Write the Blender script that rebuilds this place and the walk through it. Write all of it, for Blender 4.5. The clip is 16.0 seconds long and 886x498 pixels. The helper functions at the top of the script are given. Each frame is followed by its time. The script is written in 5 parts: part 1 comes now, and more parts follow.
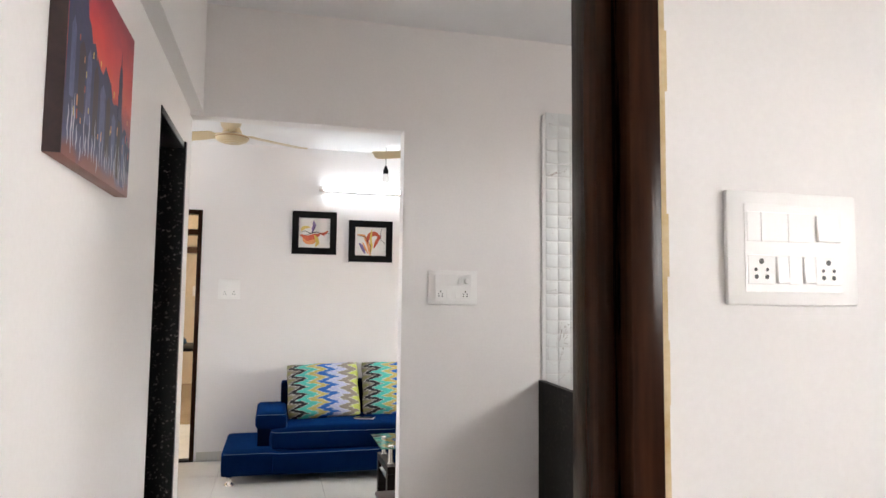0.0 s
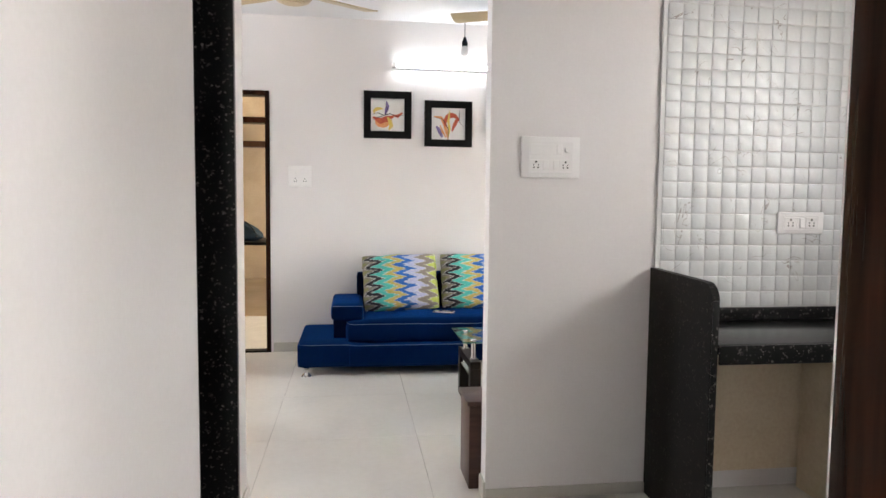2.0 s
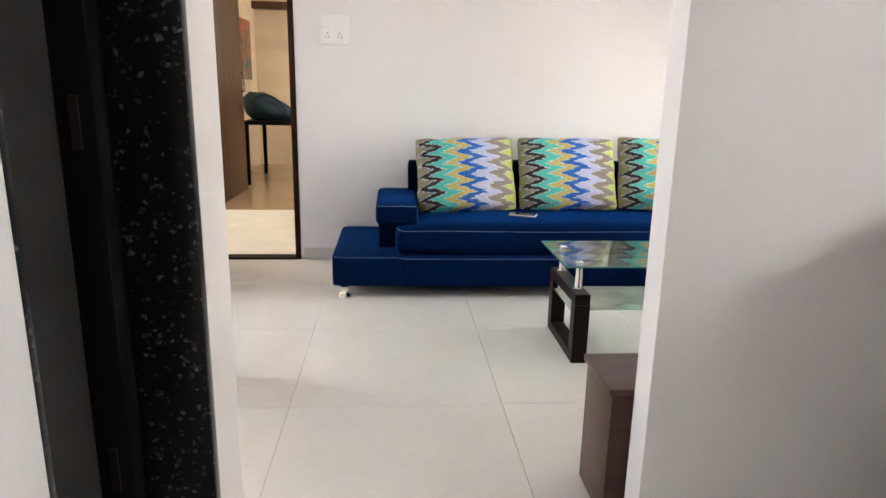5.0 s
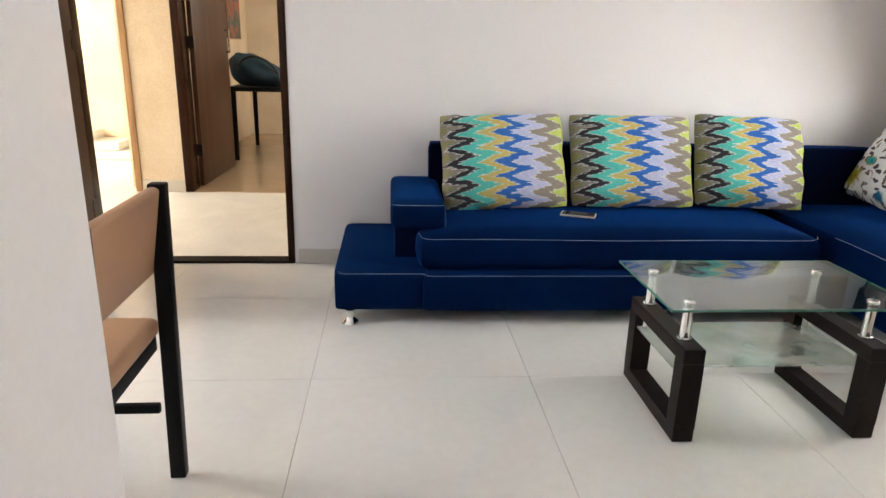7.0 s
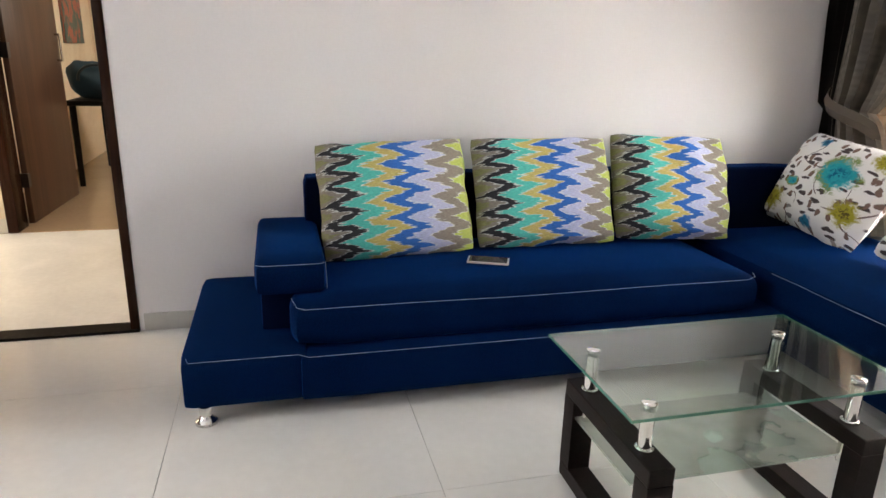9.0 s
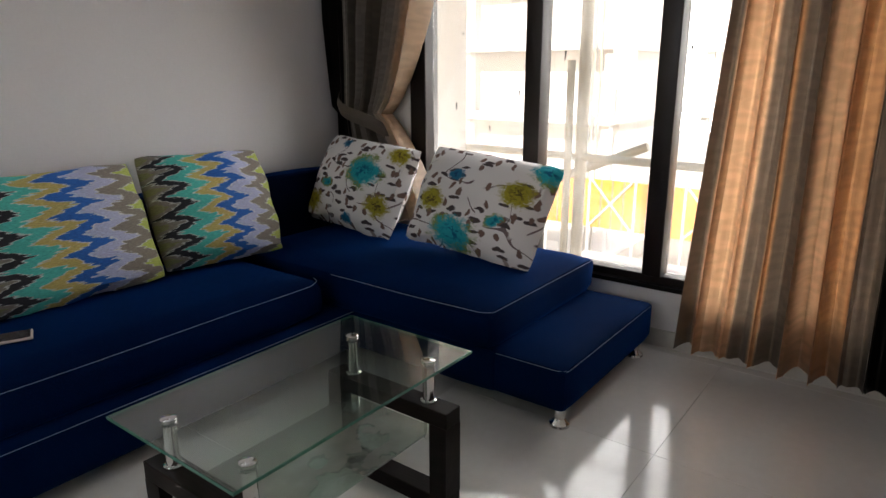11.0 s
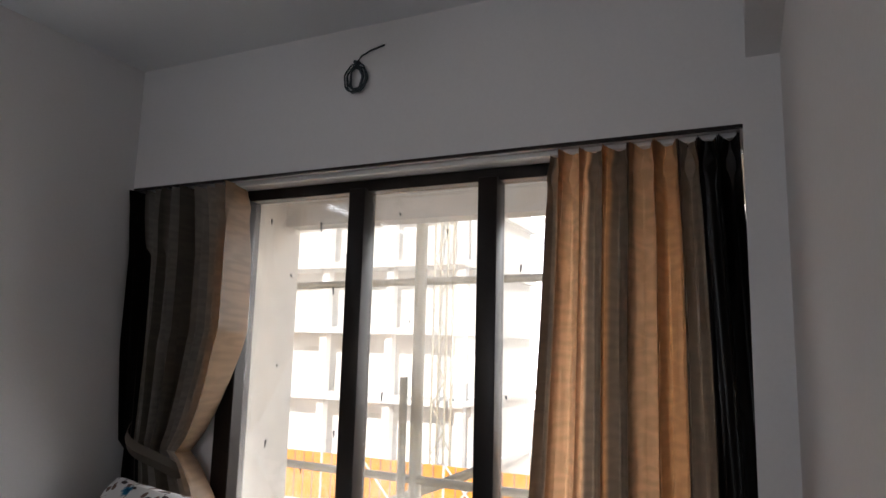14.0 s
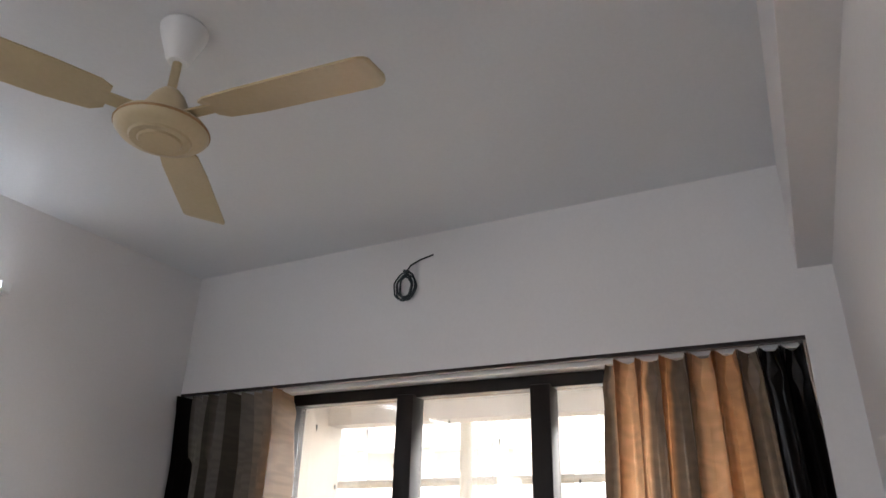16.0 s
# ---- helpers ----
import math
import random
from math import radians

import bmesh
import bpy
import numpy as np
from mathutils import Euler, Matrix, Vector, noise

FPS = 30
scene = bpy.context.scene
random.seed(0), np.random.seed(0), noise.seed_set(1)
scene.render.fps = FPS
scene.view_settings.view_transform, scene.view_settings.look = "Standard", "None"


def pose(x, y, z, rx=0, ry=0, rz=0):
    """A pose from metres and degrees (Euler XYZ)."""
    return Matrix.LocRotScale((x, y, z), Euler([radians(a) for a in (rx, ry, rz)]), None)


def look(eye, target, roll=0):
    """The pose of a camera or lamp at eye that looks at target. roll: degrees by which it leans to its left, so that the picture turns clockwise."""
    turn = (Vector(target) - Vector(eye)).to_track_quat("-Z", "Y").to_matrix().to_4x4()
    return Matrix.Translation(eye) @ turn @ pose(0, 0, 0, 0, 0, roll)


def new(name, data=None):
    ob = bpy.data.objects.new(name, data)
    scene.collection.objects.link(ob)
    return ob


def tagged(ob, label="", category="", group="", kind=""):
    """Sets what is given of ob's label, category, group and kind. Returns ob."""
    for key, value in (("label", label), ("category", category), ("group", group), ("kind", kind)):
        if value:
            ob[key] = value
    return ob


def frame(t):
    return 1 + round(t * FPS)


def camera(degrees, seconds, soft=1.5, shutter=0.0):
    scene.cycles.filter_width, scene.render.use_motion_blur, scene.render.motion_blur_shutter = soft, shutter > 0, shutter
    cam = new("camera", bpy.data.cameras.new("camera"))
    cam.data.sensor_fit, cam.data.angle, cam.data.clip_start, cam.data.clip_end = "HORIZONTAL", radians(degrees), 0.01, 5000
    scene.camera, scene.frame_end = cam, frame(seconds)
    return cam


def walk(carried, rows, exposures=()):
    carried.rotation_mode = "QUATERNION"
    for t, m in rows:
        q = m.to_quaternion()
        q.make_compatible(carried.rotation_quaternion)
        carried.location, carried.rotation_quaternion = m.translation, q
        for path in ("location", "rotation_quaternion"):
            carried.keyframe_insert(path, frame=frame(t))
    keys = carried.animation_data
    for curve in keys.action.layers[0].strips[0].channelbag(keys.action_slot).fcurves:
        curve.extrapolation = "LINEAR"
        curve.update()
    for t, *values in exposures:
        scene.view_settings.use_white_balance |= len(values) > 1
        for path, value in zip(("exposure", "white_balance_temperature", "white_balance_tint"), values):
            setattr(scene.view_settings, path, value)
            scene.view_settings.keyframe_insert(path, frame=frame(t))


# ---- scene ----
# the clip's camera closes down when it turns to the window
EXPOSURES = [(0, 2.3, 6600, 10), (4.2, 2.35, 6600, 10), (6.3, 2.55, 6600, 10), (6.6, 2.45, 6600, 10), (7.2, 2.15, 6600, 10), (8.0, 1.85, 6600, 11), (8.5, 1.9, 6600, 11), (9.0, 2.15, 6600, 11),
             (9.6, 2.2, 6600, 11), (10.2, 1.7, 6600, 11), (12.3, -0.25, 6150, 12), (13.2, 0.0, 6150, 12), (14.2, 0.18, 6250, 12), (15.0, 0.42, 6300, 12), (16, 1.15, 6300, 12)]
cam = camera(68.2, 16.0)
# seconds, x, y, z, yaw, pitch, roll
PATH = [
    (0.0, 0.622, -5.877, 1.360, -14.26, 4.42, 0.63),
    (0.5, 0.635, -5.794, 1.325, -13.21, 1.34, 0.66),
    (1.0, 0.677, -5.693, 1.302, -11.50, -0.81, 0.57),
    (1.5, 0.692, -5.584, 1.267, -9.42, -2.62, 0.66),
    (2.0, 0.653, -5.410, 1.233, -7.92, -4.10, 0.61),
    (2.5, 0.641, -5.228, 1.202, -6.54, -6.16, 0.62),
    (3.0, 0.656, -5.007, 1.176, -5.80, -8.37, 0.73),
    (3.5, 0.671, -4.805, 1.164, -5.24, -9.81, 0.65),
    (4.0, 0.659, -4.631, 1.151, -4.56, -11.25, 0.60),
    (4.2, 0.640, -4.535, 1.136, -4.48, -11.73, 0.83),
    (6.3, 0.547, -3.648, 1.109, -4.58, -16.92, 1.40),
    (6.5, 0.527, -3.549, 1.107, -4.66, -17.00, 1.41),
    (7.0, 0.504, -3.335, 1.106, -4.74, -17.11, 1.56),
    (7.5, 0.497, -3.108, 1.112, -5.04, -17.18, 1.70),
    (8.0, 0.552, -2.956, 1.120, -4.37, -17.23, 1.74),
    (8.5, 0.580, -2.856, 1.142, -4.75, -17.20, 1.59),
    (9.0, 0.598, -2.757, 1.154, -14.32, -16.85, 1.43),
    (9.5, 0.605, -2.693, 1.153, -27.69, -16.24, 1.37),
    (10.0, 0.625, -2.672, 1.155, -37.58, -15.93, 1.12),
    (10.2, 0.641, -2.651, 1.147, -41.47, -15.81, 1.13),
    (12.3, 0.771, -2.528, 1.181, -66.83, -9.46, 0.62),
    (12.5, 0.769, -2.520, 1.191, -67.83, -6.06, 1.53),
    (13.0, 0.888, -2.557, 1.268, -67.11, -1.24, 1.57),
    (13.5, 0.992, -2.594, 1.367, -65.74, 3.79, 1.79),
    (14.0, 1.018, -2.610, 1.416, -65.01, 8.37, 1.51),
    (14.5, 1.011, -2.580, 1.469, -65.19, 11.50, 1.23),
    (15.0, 1.015, -2.576, 1.487, -64.39, 14.47, 1.42),
    (15.5, 1.001, -2.563, 1.521, -63.96, 19.48, 1.61),
    (16.0, 0.971, -2.562, 1.548, -61.55, 23.29, 1.54),
]
walk(cam, [(t, pose(x, y, z, 90 + pitch, 0, yaw) @ pose(0, 0, 0, 0, 0, roll)) for t, x, y, z, yaw, pitch, roll in PATH],
     exposures=EXPOSURES)

# ---- world, sun and lamps ----
world = bpy.data.worlds.new("world")
scene.world = world
world.use_nodes = True
nt = world.node_tree
sky = nt.nodes.new("ShaderNodeTexSky")
sky.sky_type = "NISHITA"
sky.sun_disc = False
sky.sun_elevation = radians(25)
sky.sun_rotation = radians(245)
nt.nodes["Background"].inputs["Strength"].default_value = 0.15
nt.links.new(sky.outputs[0], nt.nodes["Background"].inputs[0])

sun = new("sun", bpy.data.lights.new("sun", "SUN"))
sun.data.energy, sun.data.angle, sun.data.color = 5.0, radians(0.5), (1, 0.95, 0.87)
sun.matrix_world = look((0, 0, 20), (1.0, 0.32, 19.5))


def area_lamp(name, eye, target, width, height, watts, color=(1, 1, 1)):
    """A rectangular area lamp that adds sky-like light to a room."""
    ob = new(name, bpy.data.lights.new(name, "AREA"))
    ob.data.shape, ob.data.size, ob.data.size_y = "RECTANGLE", width, height
    ob.data.energy, ob.data.color = watts, color
    ob.matrix_world = look(eye, target)
    return ob


area_lamp("living_window_light", (3.60, -1.5, 2.45), (2.0, -1.5, 0.4), 1.5, 0.35, 4.5, (0.90, 0.94, 1.0))
# fill lamps added in assumed openings of the kitchen, bedroom and dining side
area_lamp("kitchen_fill_light", (3.38, -4.38, 1.8), (0, -4.3, 1.0), 0.8, 0.5, 2.2, (1, 0.945, 0.92))
area_lamp("bedroom_fill_light", (3.38, -6.8, 1.5), (0, -6.8, 1.2), 1.2, 0.6, 2.8, (1, 0.945, 0.91))
area_lamp("dining_fill_light", (-2.70, -1.3, 1.5), (0, -2.55, 1.1), 1.0, 1.2, 15, (0.90, 0.94, 1.0))
# added fill before closed walls, brightening the lobby and the flat across it
area_lamp("lobby_fill_light", (-4.1, 1.6, 1.5), (0, 1.5, 0.9), 1.6, 1.8, 46, (1, 0.91, 0.79))
area_lamp("flat_fill_light", (1.38, 3.4, 1.6), (-1, 3.4, 1.0), 1.2, 1.2, 17, (1, 0.92, 0.80))

# ---- materials ----
def material(name):
    m = bpy.data.materials.new(name)
    m.use_nodes = True
    return m, m.node_tree.nodes, m.node_tree.links, m.node_tree.nodes["Principled BSDF"]


def ramp_node(n, stops, mode="LINEAR"):
    r = n.new("ShaderNodeValToRGB")
    r.color_ramp.interpolation = mode
    el = r.color_ramp.elements
    el[0].position, el[0].color = stops[0][0], (*stops[0][1], 1)
    el[1].position, el[1].color = stops[-1][0], (*stops[-1][1], 1)
    for p, c in stops[1:-1]:
        e = el.new(p)
        e.color = (*c, 1)
    return r


def surface(name, a, b, rough=0.6, scale=3.0, fine=60.0, bump=0.1, metal=0.0, coat=0.0, spec=0.5, distort=0.0):
    """Two tones in slow patches, with fine grain in tone, gloss and relief."""
    m, n, l, s = material(name)
    tc = n.new("ShaderNodeTexCoord")
    slow, quick = n.new("ShaderNodeTexNoise"), n.new("ShaderNodeTexNoise")
    slow.inputs["Scale"].default_value, slow.inputs["Detail"].default_value = scale, 6
    slow.inputs["Distortion"].default_value = distort
    quick.inputs["Scale"].default_value, quick.inputs["Detail"].default_value = fine, 3
    l.new(tc.outputs["Object"], slow.inputs["Vector"])
    l.new(tc.outputs["Object"], quick.inputs["Vector"])
    mid = n.new("ShaderNodeMath")
    mid.operation = "MULTIPLY_ADD"
    l.new(quick.outputs["Fac"], mid.inputs[0])
    mid.inputs[1].default_value = 0.35
    half = n.new("ShaderNodeMath")
    half.operation = "MULTIPLY"
    half.inputs[1].default_value = 0.65
    l.new(slow.outputs["Fac"], half.inputs[0])
    l.new(half.outputs[0], mid.inputs[2])
    r = ramp_node(n, [(0.3, a), (0.7, b)])
    l.new(mid.outputs[0], r.inputs[0])
    l.new(r.outputs[0], s.inputs["Base Color"])
    rr = n.new("ShaderNodeMapRange")
    rr.inputs["To Min"].default_value, rr.inputs["To Max"].default_value = rough * 0.85, min(1, rough * 1.15)
    l.new(slow.outputs["Fac"], rr.inputs["Value"])
    l.new(rr.outputs[0], s.inputs["Roughness"])
    s.inputs["Metallic"].default_value = metal
    s.inputs["Coat Weight"].default_value = coat
    s.inputs["Specular IOR Level"].default_value = spec
    if bump:
        bp = n.new("ShaderNodeBump")
        bp.inputs["Strength"].default_value, bp.inputs["Distance"].default_value = bump, 0.004
        l.new(quick.outputs["Fac"], bp.inputs["Height"])
        l.new(bp.outputs[0], s.inputs["Normal"])
    return m


def wood(name, a, b, rough=0.4, axis=2, scale=14.0, spec=0.35):
    m, n, l, s = material(name)
    tc, mp = n.new("ShaderNodeTexCoord"), n.new("ShaderNodeMapping")
    st = [scale, scale, scale]
    st[axis] = scale * 0.06
    mp.inputs["Scale"].default_value = st
    nz, fine = n.new("ShaderNodeTexNoise"), n.new("ShaderNodeTexNoise")
    nz.inputs["Scale"].default_value, nz.inputs["Detail"].default_value, nz.inputs["Distortion"].default_value = 1.0, 6, 0.6
    fine.inputs["Scale"].default_value, fine.inputs["Detail"].default_value = 6.0, 4
    l.new(tc.outputs["Object"], mp.inputs["Vector"])
    l.new(mp.outputs[0], nz.inputs["Vector"])
    l.new(mp.outputs[0], fine.inputs["Vector"])
    mx = n.new("ShaderNodeMath")
    mx.operation = "MULTIPLY_ADD"
    mx.inputs[1].default_value = 0.4
    l.new(fine.outputs["Fac"], mx.inputs[0])
    hf = n.new("ShaderNodeMath")
    hf.operation = "MULTIPLY"
    hf.inputs[1].default_value = 0.6
    l.new(nz.outputs["Fac"], hf.inputs[0])
    l.new(hf.outputs[0], mx.inputs[2])
    r = ramp_node(n, [(0.35, a), (0.65, b)])
    l.new(mx.outputs[0], r.inputs[0])
    l.new(r.outputs[0], s.inputs["Base Color"])
    s.inputs["Roughness"].default_value = rough
    s.inputs["Specular IOR Level"].default_value = spec
    bp = n.new("ShaderNodeBump")
    bp.inputs["Strength"].default_value, bp.inputs["Distance"].default_value = 0.15, 0.003
    l.new(fine.outputs["Fac"], bp.inputs["Height"])
    l.new(bp.outputs[0], s.inputs["Normal"])
    return m


def granite(name, dark, fleck, rough=0.18, spec=0.25):
    m, n, l, s = material(name)
    tc = n.new("ShaderNodeTexCoord")
    vo, nz = n.new("ShaderNodeTexVoronoi"), n.new("ShaderNodeTexNoise")
    vo.inputs["Scale"].default_value = 130
    nz.inputs["Scale"].default_value, nz.inputs["Detail"].default_value = 45, 5
    l.new(tc.outputs["Object"], vo.inputs["Vector"])
    l.new(tc.outputs["Object"], nz.inputs["Vector"])
    sep = n.new("ShaderNodeSeparateColor")
    l.new(vo.outputs["Color"], sep.inputs[0])
    r1 = ramp_node(n, [(0.80, (0, 0, 0)), (0.98, (1, 1, 1))])
    l.new(sep.outputs[0], r1.inputs[0])
    r2 = ramp_node(n, [(0.45, (0, 0, 0)), (0.62, (1, 1, 1))])
    l.new(nz.outputs["Fac"], r2.inputs[0])
    mul = n.new("ShaderNodeMath")
    mul.operation = "MULTIPLY"
    l.new(r1.outputs[0], mul.inputs[0])
    l.new(r2.outputs[0], mul.inputs[1])
    mix = n.new("ShaderNodeMix")
    mix.data_type = "RGBA"
    mix.inputs["A"].default_value, mix.inputs["B"].default_value = (*dark, 1), (*fleck, 1)
    l.new(mul.outputs[0], mix.inputs["Factor"])
    l.new(mix.outputs["Result"], s.inputs["Base Color"])
    s.inputs["Roughness"].default_value = rough
    s.inputs["Specular IOR Level"].default_value = spec
    return m


def glass_sheet(name, tint, gloss=0.05, amount=0.1, dirt=0.0):
    """Thin pane: mostly see-through, with a little gloss at every angle and dust."""
    m, n, l, s = material(name)
    out = n["Material Output"]
    tr, gl = n.new("ShaderNodeBsdfTransparent"), n.new("ShaderNodeBsdfGlossy")
    tr.inputs[0].default_value = (*tint, 1)
    gl.inputs["Roughness"].default_value = gloss
    lw, pw = n.new("ShaderNodeLayerWeight"), n.new("ShaderNodeMath")
    lw.inputs["Blend"].default_value = 0.5
    pw.operation = "POWER"
    pw.inputs[1].default_value = 3.0
    l.new(lw.outputs["Facing"], pw.inputs[0])
    sc = n.new("ShaderNodeMath")
    sc.operation = "MULTIPLY_ADD"
    sc.inputs[1].default_value, sc.inputs[2].default_value = 0.7, amount * 0.3
    l.new(pw.outputs[0], sc.inputs[0])
    mx = n.new("ShaderNodeMixShader")
    l.new(sc.outputs[0], mx.inputs[0])
    l.new(tr.outputs[0], mx.inputs[1])
    l.new(gl.outputs[0], mx.inputs[2])
    last = mx
    if dirt:
        df = n.new("ShaderNodeBsdfTranslucent")
        df.inputs[0].default_value = (0.85, 0.83, 0.78, 1)
        nz = n.new("ShaderNodeTexNoise")
        nz.inputs["Scale"].default_value, nz.inputs["Detail"].default_value = 1.6, 6
        tc = n.new("ShaderNodeTexCoord")
        l.new(tc.outputs["Object"], nz.inputs["Vector"])
        mr = n.new("ShaderNodeMapRange")
        mr.inputs["From Min"].default_value, mr.inputs["From Max"].default_value = 0.35, 0.75
        mr.inputs["To Max"].default_value = dirt
        l.new(nz.outputs["Fac"], mr.inputs["Value"])
        m2 = n.new("ShaderNodeMixShader")
        l.new(mr.outputs[0], m2.inputs[0])
        l.new(mx.outputs[0], m2.inputs[1])
        l.new(df.outputs[0], m2.inputs[2])
        last = m2
    l.new(last.outputs[0], out.inputs["Surface"])
    return m


def emitter(name, color, strength):
    m, n, l, s = material(name)
    s.inputs["Base Color"].default_value = (*color, 1)
    s.inputs["Emission Color"].default_value = (*color, 1)
    s.inputs["Emission Strength"].default_value = strength
    return m


def velvet(name, a, b):
    m = surface(name, a, b, rough=0.85, scale=2.5, fine=220, bump=0.25, spec=0.02)
    s = m.node_tree.nodes["Principled BSDF"]
    s.inputs["Sheen Weight"].default_value = 0.32
    s.inputs["Sheen Roughness"].default_value = 0.32
    s.inputs["Sheen Tint"].default_value = (0.01, 0.17, 0.80, 1)
    return m


def chevron(name):
    """Ragged painted zigzag bands across a cushion; the UV map gives across and up."""
    m, n, l, s = material(name)
    uv, sp = n.new("ShaderNodeUVMap"), n.new("ShaderNodeSeparateXYZ")
    l.new(uv.outputs[0], sp.inputs[0])
    nz = n.new("ShaderNodeTexNoise")
    nz.inputs["Scale"].default_value, nz.inputs["Detail"].default_value = 11, 3
    st = n.new("ShaderNodeMapping")
    st.inputs["Scale"].default_value = (0.7, 5.0, 1)
    l.new(uv.outputs[0], st.inputs[0])
    l.new(st.outputs[0], nz.inputs["Vector"])
    pp = n.new("ShaderNodeMath")
    pp.operation = "PINGPONG"
    mv = n.new("ShaderNodeMath")
    mv.operation = "MULTIPLY"
    mv.inputs[1].default_value = 6.8
    l.new(sp.outputs[1], mv.inputs[0])
    l.new(mv.outputs[0], pp.inputs[0])
    pp.inputs[1].default_value = 0.5
    a = n.new("ShaderNodeMath")
    a.operation = "MULTIPLY_ADD"
    l.new(pp.outputs[0], a.inputs[0])
    a.inputs[1].default_value = -0.34
    l.new(sp.outputs[0], a.inputs[2])
    b = n.new("ShaderNodeMath")
    b.operation = "MULTIPLY_ADD"
    l.new(nz.outputs["Fac"], b.inputs[0])
    b.inputs[1].default_value = 0.21
    l.new(a.outputs[0], b.inputs[2])
    olive, grey, black, white = (0.26, 0.26, 0.13), (0.27, 0.24, 0.20), (0.035, 0.035, 0.04), (0.75, 0.75, 0.72)
    teal, yellow, blue, lav, lime = (0.10, 0.55, 0.47), (0.56, 0.45, 0.15), (0.03, 0.14, 0.48), (0.48, 0.50, 0.68), (0.50, 0.58, 0.14)
    shift = n.new("ShaderNodeMath")
    shift.operation = "ADD"
    shift.inputs[1].default_value = 0.05
    l.new(b.outputs[0], shift.inputs[0])
    stops, bands = [(0.0, olive)], [(0.09, olive), (0.16, grey), (0.27, black), (0.42, teal), (0.54, yellow), (0.68, blue), (0.82, lav), (0.985, grey)]
    for k, (edge, colour) in enumerate(bands):
        after = bands[k + 1][1] if k + 1 < len(bands) else lime
        stops += [(edge - 0.012, colour), (edge, white if k else grey), (edge + 0.012, after)]
    r = ramp_node(n, stops)
    r.color_ramp.interpolation = "LINEAR"
    l.new(shift.outputs[0], r.inputs[0])
    n2 = n.new("ShaderNodeTexNoise")
    n2.inputs["Scale"].default_value, n2.inputs["Detail"].default_value = 60, 3
    l.new(st.outputs[0], n2.inputs["Vector"])
    mr = n.new("ShaderNodeMapRange")
    mr.inputs["From Min"].default_value, mr.inputs["From Max"].default_value = 0.3, 0.7
    mr.inputs["To Min"].default_value, mr.inputs["To Max"].default_value = 0.66, 1.2
    l.new(n2.outputs["Fac"], mr.inputs["Value"])
    hs = n.new("ShaderNodeHueSaturation")
    l.new(mr.outputs[0], hs.inputs["Value"])
    l.new(r.outputs[0], hs.inputs["Color"])
    l.new(hs.outputs[0], s.inputs["Base Color"])
    s.inputs["Roughness"].default_value = 0.85
    s.inputs["Specular IOR Level"].default_value = 0.2
    return m



